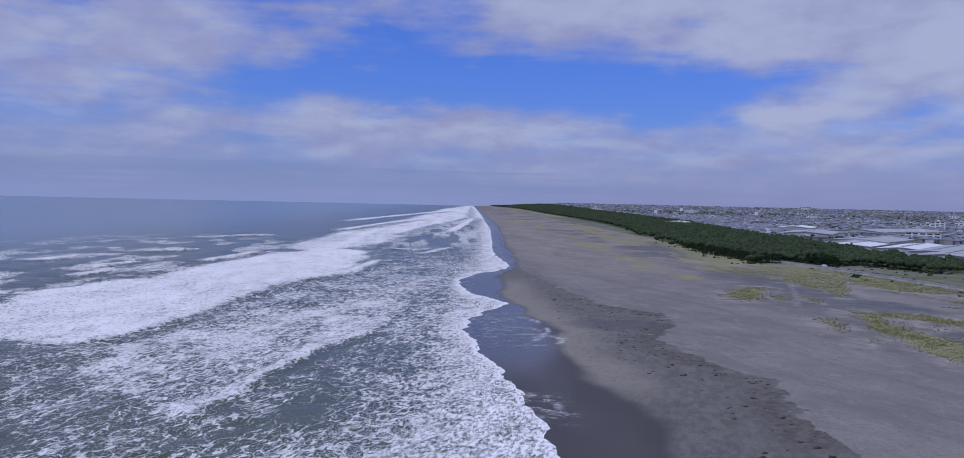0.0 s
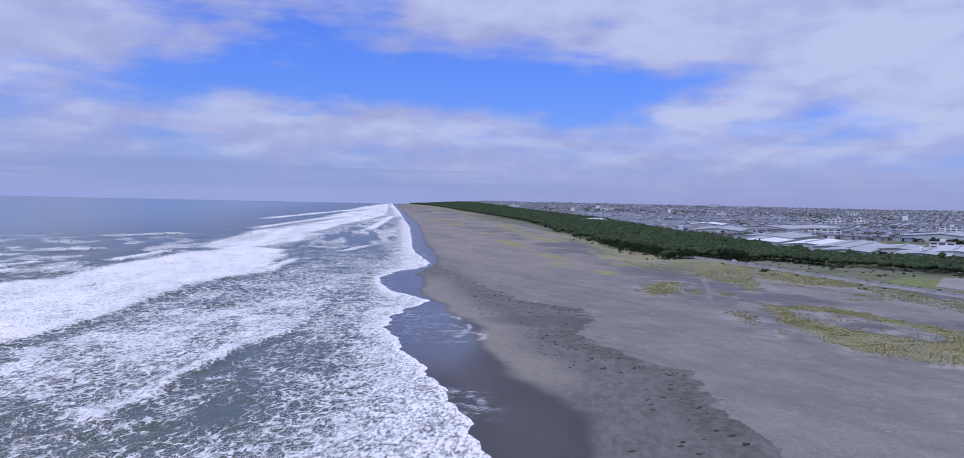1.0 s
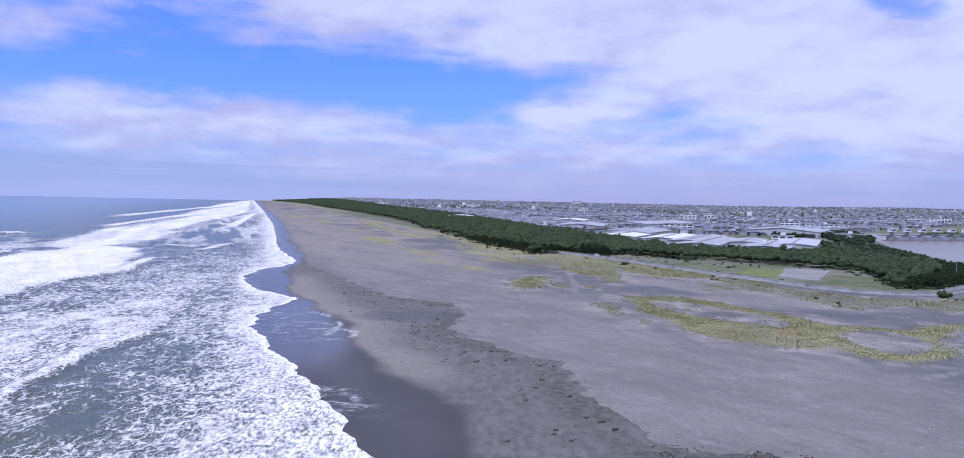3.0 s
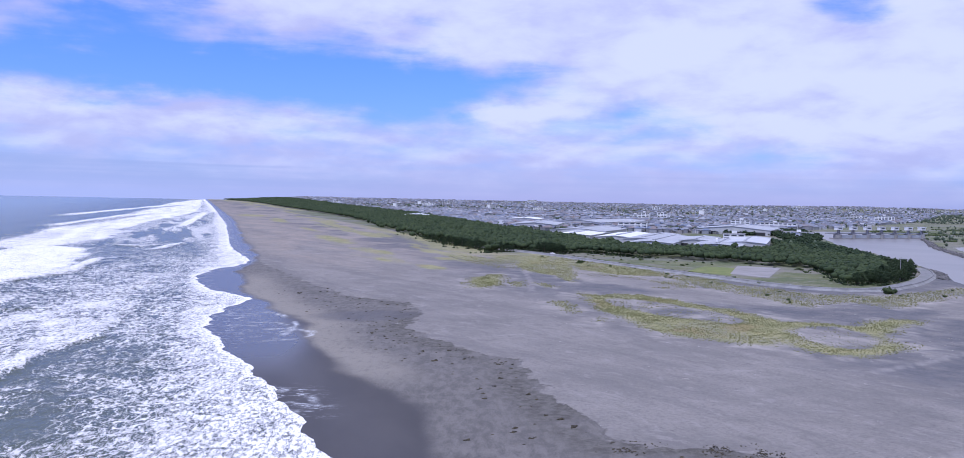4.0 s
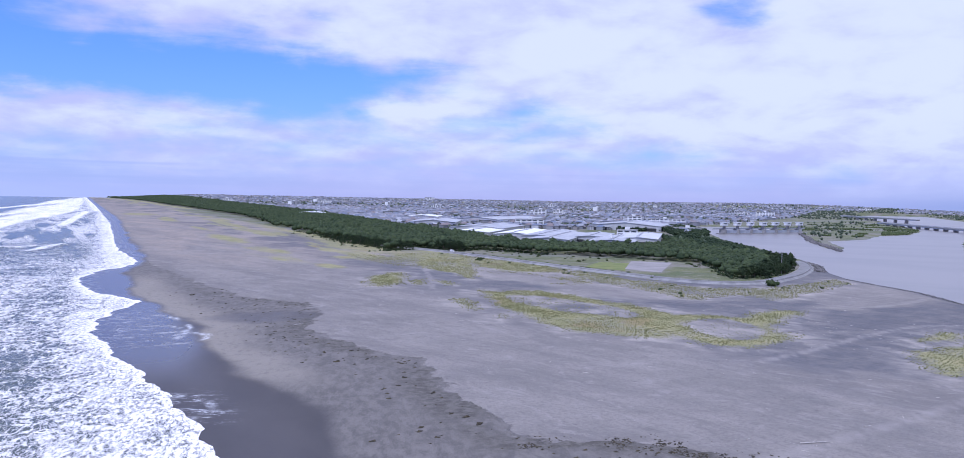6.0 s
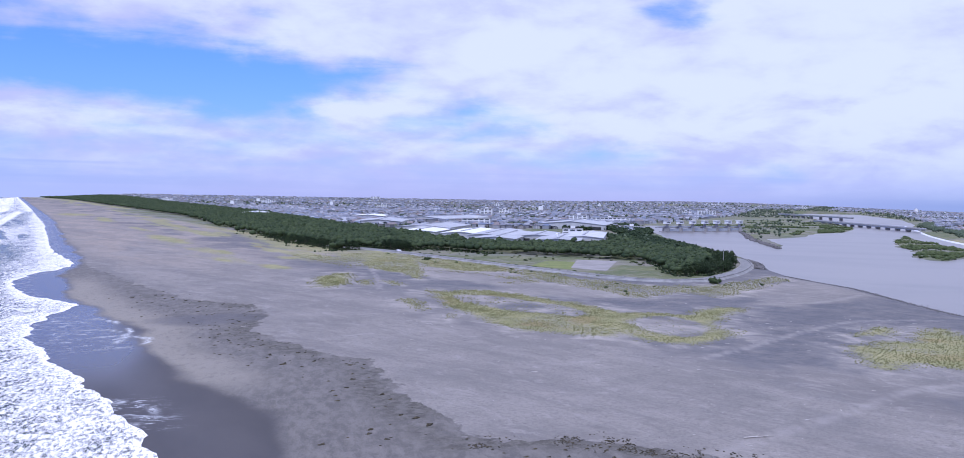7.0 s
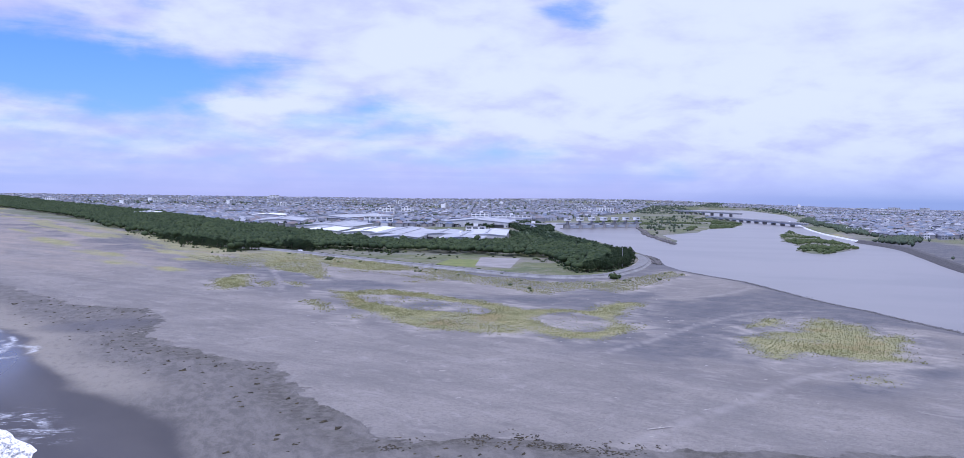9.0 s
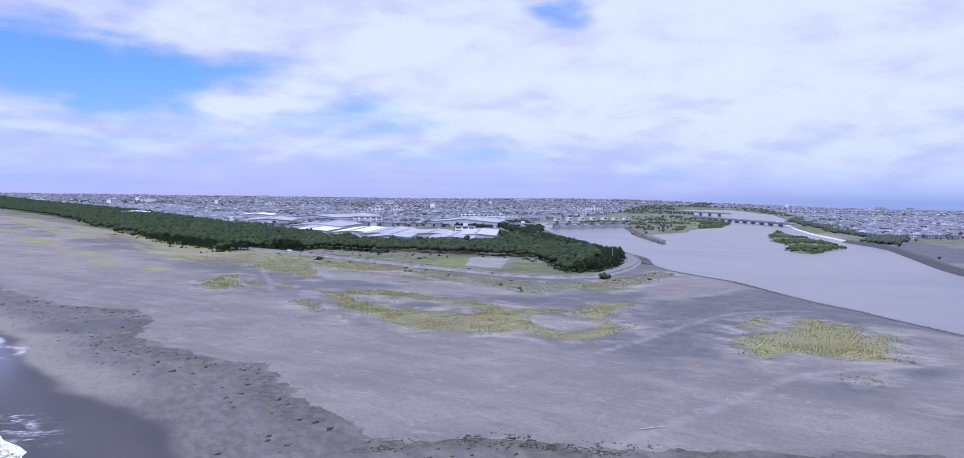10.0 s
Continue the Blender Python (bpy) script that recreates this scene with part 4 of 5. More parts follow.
def tree_places():
    parts = [np.meshgrid(np.arange(200, 640, 4.1), np.arange(290, 800, 4.1)), np.meshgrid(np.arange(200, 640, 5.4), np.arange(800, 1700, 5.4))]
    gx, gy = (np.concatenate([p[k].ravel() for p in parts]) for k in (0, 1))
    x, y = gx + rng.uniform(-2, 2, gx.size), gy + rng.uniform(-2, 2, gx.size)
    ok = wooded(x, y)
    x, y = x[ok], y[ok]
    ok = free_of_road(x, y, 6.4)
    x, y = x[ok], y[ok]
    ey = rng.uniform(545, 1100, 260)
    ex = along(FOREST_FRONT, ey) - rng.exponential(5.0, 260) - 1
    ok = free_of_road(ex, ey, 6.0)
    x, y = np.r_[x, ex[ok]], np.r_[y, ey[ok]]
    fx, fy = np.meshgrid(np.arange(250, 620, 8.0), np.arange(1700, 4850, 15))
    fx, fy = fx.ravel() + rng.uniform(-3, 3, fx.size), fy.ravel() + rng.uniform(-5, 5, fx.size)
    ok = wooded(fx, fy)
    return np.stack([x, y], 1), np.stack([fx[ok], fy[ok]], 1)


def stature(x, y):
    """Trees stand lower on the exposed point."""
    return 0.66 + 0.10 * smooth(y, 480, 560) + 0.12 * smooth(y, 600, 720)


def plant_pines():
    near, far = tree_places()
    # the seaward rim: trees with open ground on the beach side are single things
    line = spline(ROAD, 6.0)
    gap = np.min(np.hypot(near[:, 0][:, None] - line[None, :, 0], near[:, 1][:, None] - line[None, :, 1]), 1)
    rim = np.where(near[:, 1] < 560, gap, near[:, 0] - along(FOREST_FRONT, near[:, 1]) + (near[:, 1] - 556) * 0.25)
    order = np.argsort(rim)
    single, rest = near[order[:220]], near[order[220:]]
    for k, (x, y) in enumerate(single):
        trunk, crown = PINES[k % len(PINES)]
        size = rng.uniform(0.75, 1.15) * float(stature(x, y)) * (1.0 if y < 556 else rng.uniform(0.5, 1.0))
        z = float(ground_height(np.array([x]), np.array([y]))[0])
        m = pose(x, y, z - 0.05, 0, 0, rng.uniform(0, 360)) @ Matrix.Diagonal((size * 1.1, size * 1.1, size, 1))
        tree = thing("pine_tree", m, "dark green coastal black pine at the grove's edge", "tree", "pines along the shore road")
        part("trunk", trunk, None, tree)
        part("crown", crown, None, tree)
    rest = rest[(rest[:, 1] > 600) | (rng.uniform(0, 1, len(rest)) < 0.72)]
    allp = np.vstack([rest, far])
    n = len(allp)
    swell = fbm(allp[:, 0] / 26, allp[:, 1] / 34, 81)
    high = rng.uniform(6.6, 8.8, n) * (0.78 + 0.44 * swell) * stature(allp[:, 0], allp[:, 1]) * 1.14
    tall = rng.uniform(0, 1, n) < 0.06
    high = high * np.where(tall, 1.22, 1.0)
    z = ground_height(allp[:, 0], allp[:, 1])
    wide = np.r_[np.full(len(rest), 1.0), np.full(len(far), 1.9)] * rng.uniform(0.8, 1.2, n)
    # one broad head to each tree, with smaller tufts of needles round and over it
    heads = clumps(np.column_stack([allp, z + high * 0.66]), np.stack([2.7 * wide, 2.7 * wide, high * 0.30], 1), rng, 0.22)
    per = np.r_[np.full(len(rest), 6), np.full(len(far), 3)]
    own = np.repeat(np.arange(n), per)
    t = np.concatenate([np.linspace(0.45, 0.93, k) for k in per])
    a = rng.uniform(0, 2 * math.pi, len(own))
    r = (1.12 - t) * 2.9 * wide[own] * rng.uniform(0.5, 1.0, len(own))
    c = np.stack([allp[own, 0] + r * np.cos(a), allp[own, 1] + r * np.sin(a), z[own] + high[own] * t * 0.98], 1)
    size = rng.uniform(0.6, 1.25, (len(own), 1)) * wide[own][:, None] * np.array([[1.0, 1.0, 0.6]])
    # low growth at the feet of the outer trees
    edge = near[order[:1100]]
    k = np.repeat(np.arange(len(edge)), 3)
    foot = edge[k] + rng.normal(0, 2.0, (len(k), 2))
    low = rng.uniform(0.5, 1.15, len(k))
    c = np.vstack([c, np.column_stack([foot, ground_height(foot[:, 0], foot[:, 1]) + low * 0.35])])
    size = np.vstack([size, np.stack([low, low, low * 0.75], 1)])
    tv, tf = clumps(c, size, rng, 0.45, OCTA)
    v, f = np.vstack([heads[0], tv]), np.vstack([heads[1], tf + len(heads[0])])
    forest = new("pine_forest", mesh_from("pine_forest", v, f, [M_PINE], shade=True))
    tagged(forest, "dense dark green pine windbreak forest behind the beach", "forest", kind="stuff")


plant_pines()


def shrub_mesh(seed):
    r = np.random.default_rng(seed)
    c = np.stack([r.normal(0, 0.7, 22), r.normal(0, 0.7, 22), r.uniform(0.2, 1.1, 22)], 1)
    v, f = clumps(c, np.stack([r.uniform(0.25, 0.55, 22)] * 3, 1), r, 0.4)
    bv, bf = blades(c[r.integers(0, 22, 90)] + r.normal(0, 0.3, (90, 3)), np.full(90, 0.35), np.full(90, 0.2), r, 3)
    return mesh_from("shrub", np.vstack([v, bv]), np.vstack([f, bf + len(v)]), [M_SHRUB])


SHRUBS = [shrub_mesh(k) for k in range(4)]


def plant_shrubs():
    r = np.random.default_rng(5)
    spots = [(296, 285, 2.0), (262, 330, 0.9), (230, 455, 1.3)]
    walk_in = spline(ROAD, 3.0)
    spots += [(*(walk_in[r.integers(20, 110)] + np.array([8.0, 3.0]) + r.normal(0, 1.2, 2)), r.uniform(0.25, 0.6)) for _ in range(60)]
    spots += [(r.uniform(285, 350), r.uniform(380, 530), r.uniform(0.3, 0.8)) for _ in range(50)]
    spots += [(r.uniform(225, 350), r.uniform(262, 560), r.uniform(0.3, 0.7)) for _ in range(110)]
    for k, (x, y, size) in enumerate(spots):
        px, py = np.array([x]), np.array([y])
        if k > 2 and (river_depth(px, py)[0] > -6 or not free_of_road(px, py, 5.5)[0] or inside(CROP, px, py)[0] > -1 or inside(LOT, px, py)[0] > -1):
            continue
        if k > 112 and grass_cover(px, py)[0] < 0.25:
            continue
        ob = new("shrub", SHRUBS[k % 4])
        ob.matrix_basis = pose(x, y, float(ground_height(px, py)[0]) - 0.05, 0, 0, r.uniform(0, 360)) @ Matrix.Diagonal((size, size, size, 1))
        tagged(ob, "low green coastal shrub beside the shore road", "shrub", "shrubs round the clearing")


plant_shrubs()


def plant_grass():
    r = np.random.default_rng(21)
    gx, gy = np.meshgrid(np.arange(100, 380, 0.72), np.arange(84, 640, 0.95))
    x, y = gx.ravel() + r.uniform(-0.36, 0.36, gx.size), gy.ravel() + r.uniform(-0.45, 0.45, gx.size)
    near = np.zeros(len(x), bool)
    for poly in GRASS.values():
        (x0, y0), (x1, y1) = np.min(poly, 0) - 8, np.max(poly, 0) + 8
        near |= (x > x0) & (x < x1) & (y > y0) & (y < y1)
    x, y = x[near], y[near]
    cover = grass_cover(x, y)
    ok = (cover > 0.05) & (r.uniform(0, 1, len(x)) < (0.12 + 0.75 * cover) * smooth(y, 620, 260))
    x, y = x[ok], y[ok]
    ok = (river_depth(x, y) < -5) & (inside(ROAD + [(520, 480), (600, 700), (260, 700)], x, y) < -2)
    x, y = x[ok], y[ok]
    n = len(x)
    c = np.stack([x, y, ground_height(x, y) - 0.03], 1)
    size = r.uniform(0.12, 0.27, n) * (0.85 + 0.35 * (fbm(x / 6, y / 6, 62) > 0.52)) * (1 + 0.5 * smooth(y, 160, 320))
    v, f = clumps(c + np.array([0, 0, 0.06]), np.stack([size, size, size * 0.8], 1), r, 0.4, OCTA)
    some = r.uniform(0, 1, n) < 0.35
    bv, bf = blades(c[some], size[some] * 1.7, size[some] * 0.5, r, 4)
    tagged(new("dune_grass", mesh_from("dune_grass", np.vstack([v, bv]), np.vstack([f, bf + len(v)]), [M_GRASS])), "yellow-green tufts of dune grass on grey sand", "grass", kind="stuff")
    # rough cover of the islands and river banks
    x, y = r.uniform(560, 1500, 60000), r.uniform(330, 1150, 60000)
    keep = np.maximum(inside(ISLAND, x, y), inside(ISLET, x, y)) > 2
    bank = inside([(640, 535), (732, 632), (834, 662), (1400, 1040), (1600, 1250), (1000, 1000), (880, 790), (720, 640)], x, y) > 2
    keep |= bank & (fbm(x / 60, y / 60, 7) > 0.5)
    x, y = x[keep], y[keep]
    size = r.uniform(0.35, 0.9, len(x)) * (0.7 + 1.9 * (fbm(x / 50, y / 50, 12) > 0.57))
    v, f = clumps(np.stack([x, y, ground_height(x, y) + size * 0.3], 1), np.stack([size, size, size * 0.7], 1), r, 0.4)
    tagged(new("river_scrub", mesh_from("river_scrub", v, f, [M_SHRUB])), "green scrub and reeds on river islands and banks", "scrub", kind="stuff")


plant_grass()


# ---- shore road and its sea wall ----
def build_road():
    line = spline(ROAD, 5.0)
    road = new("road", ribbon("road", line, [(-2.8, 0.2), (2.8, 0.2), (2.8, 1.5), (-2.8, 1.5)][::-1], M_ASPHALT))
    tagged(road, "grey asphalt shore road curving round the grove", "road", kind="structure")
    wall = new("sea_wall", ribbon("sea_wall", line, [(2.81, -0.3), (6.2, -0.3), (3.6, 1.5), (3.45, 2.1), (2.95, 2.1), (2.81, 1.5)][::-1], M_SEAWALL))
    tagged(wall, "weathered sloping concrete sea wall with a low parapet", "sea wall", kind="structure")
    kerb = new("kerb", ribbon("kerb", line, [(-3.2, 0.1), (-2.81, 0.1), (-2.81, 1.62), (-3.2, 1.62)][::-1], M_CONCRETE))
    tagged(kerb, "pale concrete kerb along the shore road", "kerb", kind="structure")
    return line


road_line = build_road()


def stones(name, label, line, count, wide, size, seed):
    r = np.random.default_rng(seed)
    k = r.integers(0, len(line), count)
    c = line[k] + r.normal(0, wide, (count, 2))
    z = np.maximum(ground_height(c[:, 0], c[:, 1]), -0.4)
    s = r.uniform(0.5, 1.0, (count, 1)) * size * r.uniform(0.7, 1.2, (count, 3))
    v, f = clumps(np.column_stack([c, z + s[:, 2] * 0.3]), s, r, 0.3)
    return tagged(new(name, mesh_from(name, v, f, [M_STONE])), label, "rocks", kind="stuff")


tip = road_line[(road_line[:, 0] > 385)]
stones("riprap", "dark stones piled at the foot of the sea wall", tip + np.array([5.0, -6.0]), 260, 1.4, 1.0, 3)
river_edge = spline([(269, 111), (286, 141), (296, 157), (305, 177), (331, 218), (349, 246), (361, 277), (372, 303)], 1.0)
stones("bank_stones", "dark stones and flotsam along the river's edge", river_edge + np.array([-2.0, 0.0]), 1500, 1.3, 0.26, 4)
jetty_line = spline([(880, 790), (790, 700), (714, 627), (650, 556), (592, 489)], 2.0)
stones("jetty_stones", "dark stone jetty running out from the weir", jetty_line, 900, 1.5, 1.2, 6)
training = spline([(800, 424), (720, 345), (625, 280), (521, 211), (430, 138)], 2.0)
embank = new("embankment", ribbon("embankment", training, [(-5, -0.6), (9, -0.6), (4, 2.2), (0, 2.2)], M_STONE))
tagged(embank, "long dark stone training embankment along the river mouth", "embankment", kind="structure")
levee_line = spline([(1480, 930), (1383, 862), (1230, 752), (1092, 657), (947, 548), (806, 428)], 8.0)
levee = new("levee", ribbon("levee", levee_line, [(-1.0, -0.5), (2.4, -0.5), (1.2, 0.9), (0.2, 0.9)], M_WHITEROOF))
tagged(levee, "pale concrete levee facing the river", "levee", kind="structure")


# ---- fields behind the wall ----
def field(name, poly, mat, label):
    p = np.array(poly, float)
    z = float(max(ground_height(p[:, 0], p[:, 1]))) + 0.10
    k = len(p)
    shape = Shape().add([(x, y, z - 0.6) for x, y in p] + [(x, y, z) for x, y in p],
                        [tuple(range(k, 2 * k))] + [(i, (i + 1) % k, k + (i + 1) % k, k + i) for i in range(k)])
    return tagged(new(name, shape.mesh(name, mat)), label, "field", kind="structure")


M_CROP = plain("mown_green_crop", (0.12, 0.16, 0.035), (0.20, 0.21, 0.06), 0.15, 0.9)
M_BARE = plain("bare_pale_soil", (0.23, 0.215, 0.20), (0.31, 0.29, 0.275), 0.08, 0.95)
field("crop_field", CROP, M_CROP, "bright green cultivated strip beside the shore road")
field("bare_lot", LOT, M_BARE, "bare pale earth lot beside the shore road")


# ---- loose things on the beach ----
def ground_at(x, y):
    return float(ground_height(np.array([float(x)]), np.array([float(y)]))[0])


def debris_mesh(seed):
    """One flattened, ragged lump."""
    r = np.random.default_rng(seed)
    b = bmesh.new()
    bmesh.ops.create_icosphere(b, subdivisions=2, radius=1.0)
    for v in b.verts:
        k = 1 + 0.7 * noise.noise(v.co * 1.9 + Vector((seed * 5.1, 0, 0))) + 0.3 * noise.noise(v.co * 5.0)
        v.co = Vector((v.co.x * 0.75 * k, v.co.y * 0.36 * k, max(-0.06, v.co.z * 0.34 * k)))
    me = bpy.data.meshes.new("seaweed")
    b.to_mesh(me)
    b.free()
    return finish(me, [M_WEED])


def strew_beach():
    r = np.random.default_rng(8)
    kinds = [debris_mesh(k) for k in range(5)]
    spots = [(56, 189, 1.2), (64, 167, 0.8), (64, 152, 0.9), (52, 130, 0.9), (62, 133, 1.0), (42, 126, 0.8), (62, 128, 1.1)]
    for _ in range(150):
        y = 95 + 230 * r.uniform() ** 1.15
        x = along(DEBRIS, y) - abs(r.normal(0, 9)) - 1.5
        spots.append((float(x), float(y), r.uniform(0.25, 0.7)))
    spots += [(r.uniform(44, 66), r.uniform(205, 262), r.uniform(0.25, 0.7)) for _ in range(45)]
    spots += [(r.uniform(36, 70), r.uniform(275, 345), r.uniform(0.3, 0.8)) for _ in range(40)]
    spots += [(r.uniform(215, 262), r.uniform(88, 135), r.uniform(0.2, 0.45)) for _ in range(40)]
    for k, (x, y, size) in enumerate(spots):
        if x < along(WET, y) + 1:
            continue
        ob = new("seaweed_clump", kinds[k % 5])
        z = float(ground_height(np.array([x]), np.array([y]))[0])
        ob.matrix_basis = pose(x, y, z - 0.02, 0, 0, r.uniform(-40, 40)) @ Matrix.Diagonal((size, size, size, 1))
        tagged(ob, "dark clump of dried seaweed on the sand", "seaweed", "flotsam on the beach")
    # a ragged mat of brown weed along the upper tide line
    n = 1500
    y = r.uniform(88, 118, n)
    x = along(DEBRIS, y) + r.normal(-1.5, 2.4, n)
    keep = fbm(x / 3.0, y / 3.0, 15) > 0.53
    x, y = x[keep], y[keep]
    s = r.uniform(0.07, 0.2, (len(x), 1)) * np.array([[1.2, 1.0, 0.4]])
    v, f = clumps(np.stack([x, y, ground_height(x, y) + 0.02], 1), s, r, 0.45)
    tagged(new("tide_wrack", mesh_from("tide_wrack", v, f, [M_WEED])), "brown wrack and litter along the upper tide line", "wrack", kind="stuff")


strew_beach()


def driftwood(x, y, length, turn, label):
    r = np.random.default_rng(int(x * 7 + y))
    z = float(ground_height(np.array([x]), np.array([y]))[0])
    log = thing("driftwood", pose(x, y, z, 0, 0, turn), label, "driftwood")
    line = [(t * length - length / 2, length * 0.09 * math.sin(3.1 * t + x) + r.normal(0, length * 0.012), 0.10 + r.uniform(0, 0.06)) for t in np.linspace(0, 1, 6)]
    part("trunk", Shape().tube(line, [0.13, 0.12, 0.11, 0.09, 0.07, 0.03], 8), M_WOOD, log)
    for k in (2, 3):
        p = Vector(line[k])
        q = p + Vector((length * 0.16, (-1) ** k * length * 0.12, 0.35))
        part("branch", Shape().tube([tuple(p), tuple(p.lerp(q, 0.5)), tuple(q)], [0.06, 0.05, 0.02], 6), M_WOOD, log)
    return log


driftwood(106, 95, 5.5, -28, "bleached forked driftwood log on dry sand")
driftwood(62, 246, 4.0, 20, "pale driftwood stump beside a shallow puddle")
driftwood(238, 160, 5.0, 10, "dark driftwood log near dune grass")
driftwood(254, 146, 4.0, -20, "weathered driftwood log near the river's edge")
driftwood(206, 208, 3.0, 40, "short weathered driftwood branch on the sand")


def strew_sticks():
    """Small bleached sticks and slats lying about on the dry sand."""
    r = np.random.default_rng(77)
    kinds = []
    for k in range(4):
        size = (0.9, 1.3, 0.7, 1.7)[k]
        line = [(t * size - size / 2, 0.08 * math.sin(4 * t + k), 0.05) for t in np.linspace(0, 1, 4)]
        kinds.append(Shape().tube(line, [0.07, 0.08, 0.06, 0.03], 6).mesh("stick", M_WOOD))
    for k in range(130):
        x, y = (r.uniform(90, 260), r.uniform(88, 260)) if k < 80 else (r.uniform(170, 262), r.uniform(150, 185))
        here = np.array([x]), np.array([y])
        if x < along(DEBRIS, y) + 3 or river_depth(*here)[0] > -8 or grass_cover(*here)[0] > 0.3:
            continue
        ob = new("driftwood_stick", kinds[k % 4])
        ob.matrix_basis = pose(x, y, ground_at(x, y) - 0.01, 0, 0, r.uniform(-60, 60)) @ Matrix.Diagonal((r.uniform(0.6, 1.2), 1, 1, 1))
        tagged(ob, "small bleached driftwood stick lying on dry sand", "driftwood", "sticks on the sand")


strew_sticks()


# ---- pole and car by the road ----
def build_pole():
    x, y = 352, 331
    z = float(ground_height(np.array([x]), np.array([y]))[0])
    pole = thing("utility_pole", pose(x, y, z, 0, 0, 30), "slender grey concrete utility pole beside the grove", "pole")
    part("shaft", Shape().tube([(0, 0, -0.3), (0, 0, 6), (0, 0, 11.5)], [0.24, 0.2, 0.14], 8), M_CONCRETE, pole)
    for h in (9.6, 10.7):
        part("crossarm", Shape().box(-0.9, -0.06, h, 0.9, 0.06, h + 0.12), M_STEEL, pole)


build_pole()


def build_car():
    k = int(np.argmin(np.hypot(road_line[:, 0] - 243, road_line[:, 1] - 524)))
    d = road_line[k + 1] - road_line[k - 1]
    car = thing("car", pose(road_line[k][0], road_line[k][1], 1.5, 0, 0, math.degrees(math.atan2(d[1], d[0]))), "white hatchback car on the shore road", "car")
    side = [(-2.0, 0.35), (2.0, 0.35), (2.05, 0.75), (1.2, 0.92), (0.55, 1.45), (-1.6, 1.48), (-2.0, 0.95)]
    v = [(a, -0.82, h) for a, h in side] + [(a, 0.82, h) for a, h in side]
    c = len(side)
    f = [tuple(range(c)), tuple(range(2 * c - 1, c - 1, -1))] + [((i + 1) % c, i, c + i, c + (i + 1) % c) for i in range(c)]
    part("body", Shape().add(v, f), M_WHITEWALL, car)
    part("windscreen", Shape().add([(1.19, -0.7, 0.98), (1.19, 0.7, 0.98), (0.62, 0.62, 1.42), (0.62, -0.62, 1.42)], [(0, 1, 2, 3)]), M_GLASS, car)
    for sgn in (-1, 1):
        part("side_window", Shape().box(-1.4, sgn * 0.83 - 0.015, 0.98, 0.5, sgn * 0.83 + 0.015, 1.36), M_GLASS, car)
        for a in (-1.25, 1.3):
            tyre = part("wheel", Shape().tube([(a, sgn * 0.66, 0.31), (a, sgn * 0.86, 0.31)], [0.31, 0.31], 14), M_DARK, car)
            part("rim", Shape().tube([(a, sgn * 0.86, 0.31), (a, sgn * 0.875, 0.31)], [0.18, 0.18], 10), M_STEEL, tyre)


build_car()


# ---- buildings ----
def warehouse(x, y, wide, deep, eave, turn, roof, label, doors=3):
    """A pitched-roof shed with big doors in its gable end, ridge along its depth."""
    w, d = wide / 2, deep / 2
    shed = thing("warehouse", pose(x, y, ground_at(x, y) - 0.1, 0, 0, turn), label, "warehouse", "sheds of the industrial estate")
    high = wide * 0.045
    walls = Shape().box(-w, -d, 0, w, d, eave)
    walls.add([(-w, -d, eave), (w, -d, eave), (0, -d, eave + high), (-w, d, eave), (w, d, eave), (0, d, eave + high)], [(0, 1, 2), (4, 3, 5)])
    part("wall", walls, M_PALEWALL, shed)
    part("roof", Shape().gable(-w, -d, w, d, eave + 0.02, high, 0.3, 0.8), roof, shed)
    part("ridge_vent", Shape().box(-0.9, -d * 0.85, eave + high + 0.1, 0.9, d * 0.85, eave + high + 0.9), M_GREYROOF, shed)
    for k in range(doors):
        c = -w + wide * (k + 0.5) / doors
        part("shutter_door", Shape().box(c - wide / doors * 0.32, -d - 0.12, 0.1, c + wide / doors * 0.32, -d - 0.01, eave * 0.62), M_DARK, shed, "dark roller shutter opening")
    n = max(3, int(deep / 9))
    for k in range(n):
        c = -d + deep * (k + 0.5) / n
        part("window", Shape().box(-w - 0.08, c - 2.2, eave * 0.6, -w - 0.01, c + 2.2, eave * 0.82), M_GLASS, shed)
    return shed


WHITE_SHED, GREY_SHED = "warehouse with a bright white pitched sheet roof behind the pines", "warehouse with a weathered grey pitched sheet roof behind the pines"
warehouse(438, 838, 60, 110, 6.5, -42, M_GREYROOF, "long warehouse with a dark grey sheet roof behind others")
warehouse(392, 768, 38, 100, 5.0, -40, M_WHITEROOF, WHITE_SHED)
warehouse(418, 724, 36, 120, 5.2, -40, M_WHITEROOF, WHITE_SHED)
warehouse(428, 690, 30, 150, 5.6, -41, M_GREYROOF, GREY_SHED)
warehouse(408, 640, 34, 150, 5.4, -41, M_GREYROOF, GREY_SHED)
warehouse(446, 640, 26, 90, 6.0, -41, M_GREYROOF, GREY_SHED)
warehouse(428, 584, 36, 110, 5.6, -41, M_GREYROOF, GREY_SHED, 4)
warehouse(470, 605, 34, 110, 6.4, -41, M_PALEROOF, "warehouse with a pale roof and dark loading bays", 4)
warehouse(505, 640, 26, 90, 5.8, -41, M_GREYROOF, GREY_SHED)
warehouse(690, 905, 90, 120, 6.5, -45, M_GREYROOF, "broad grey-roofed factory hall among smaller sheds")
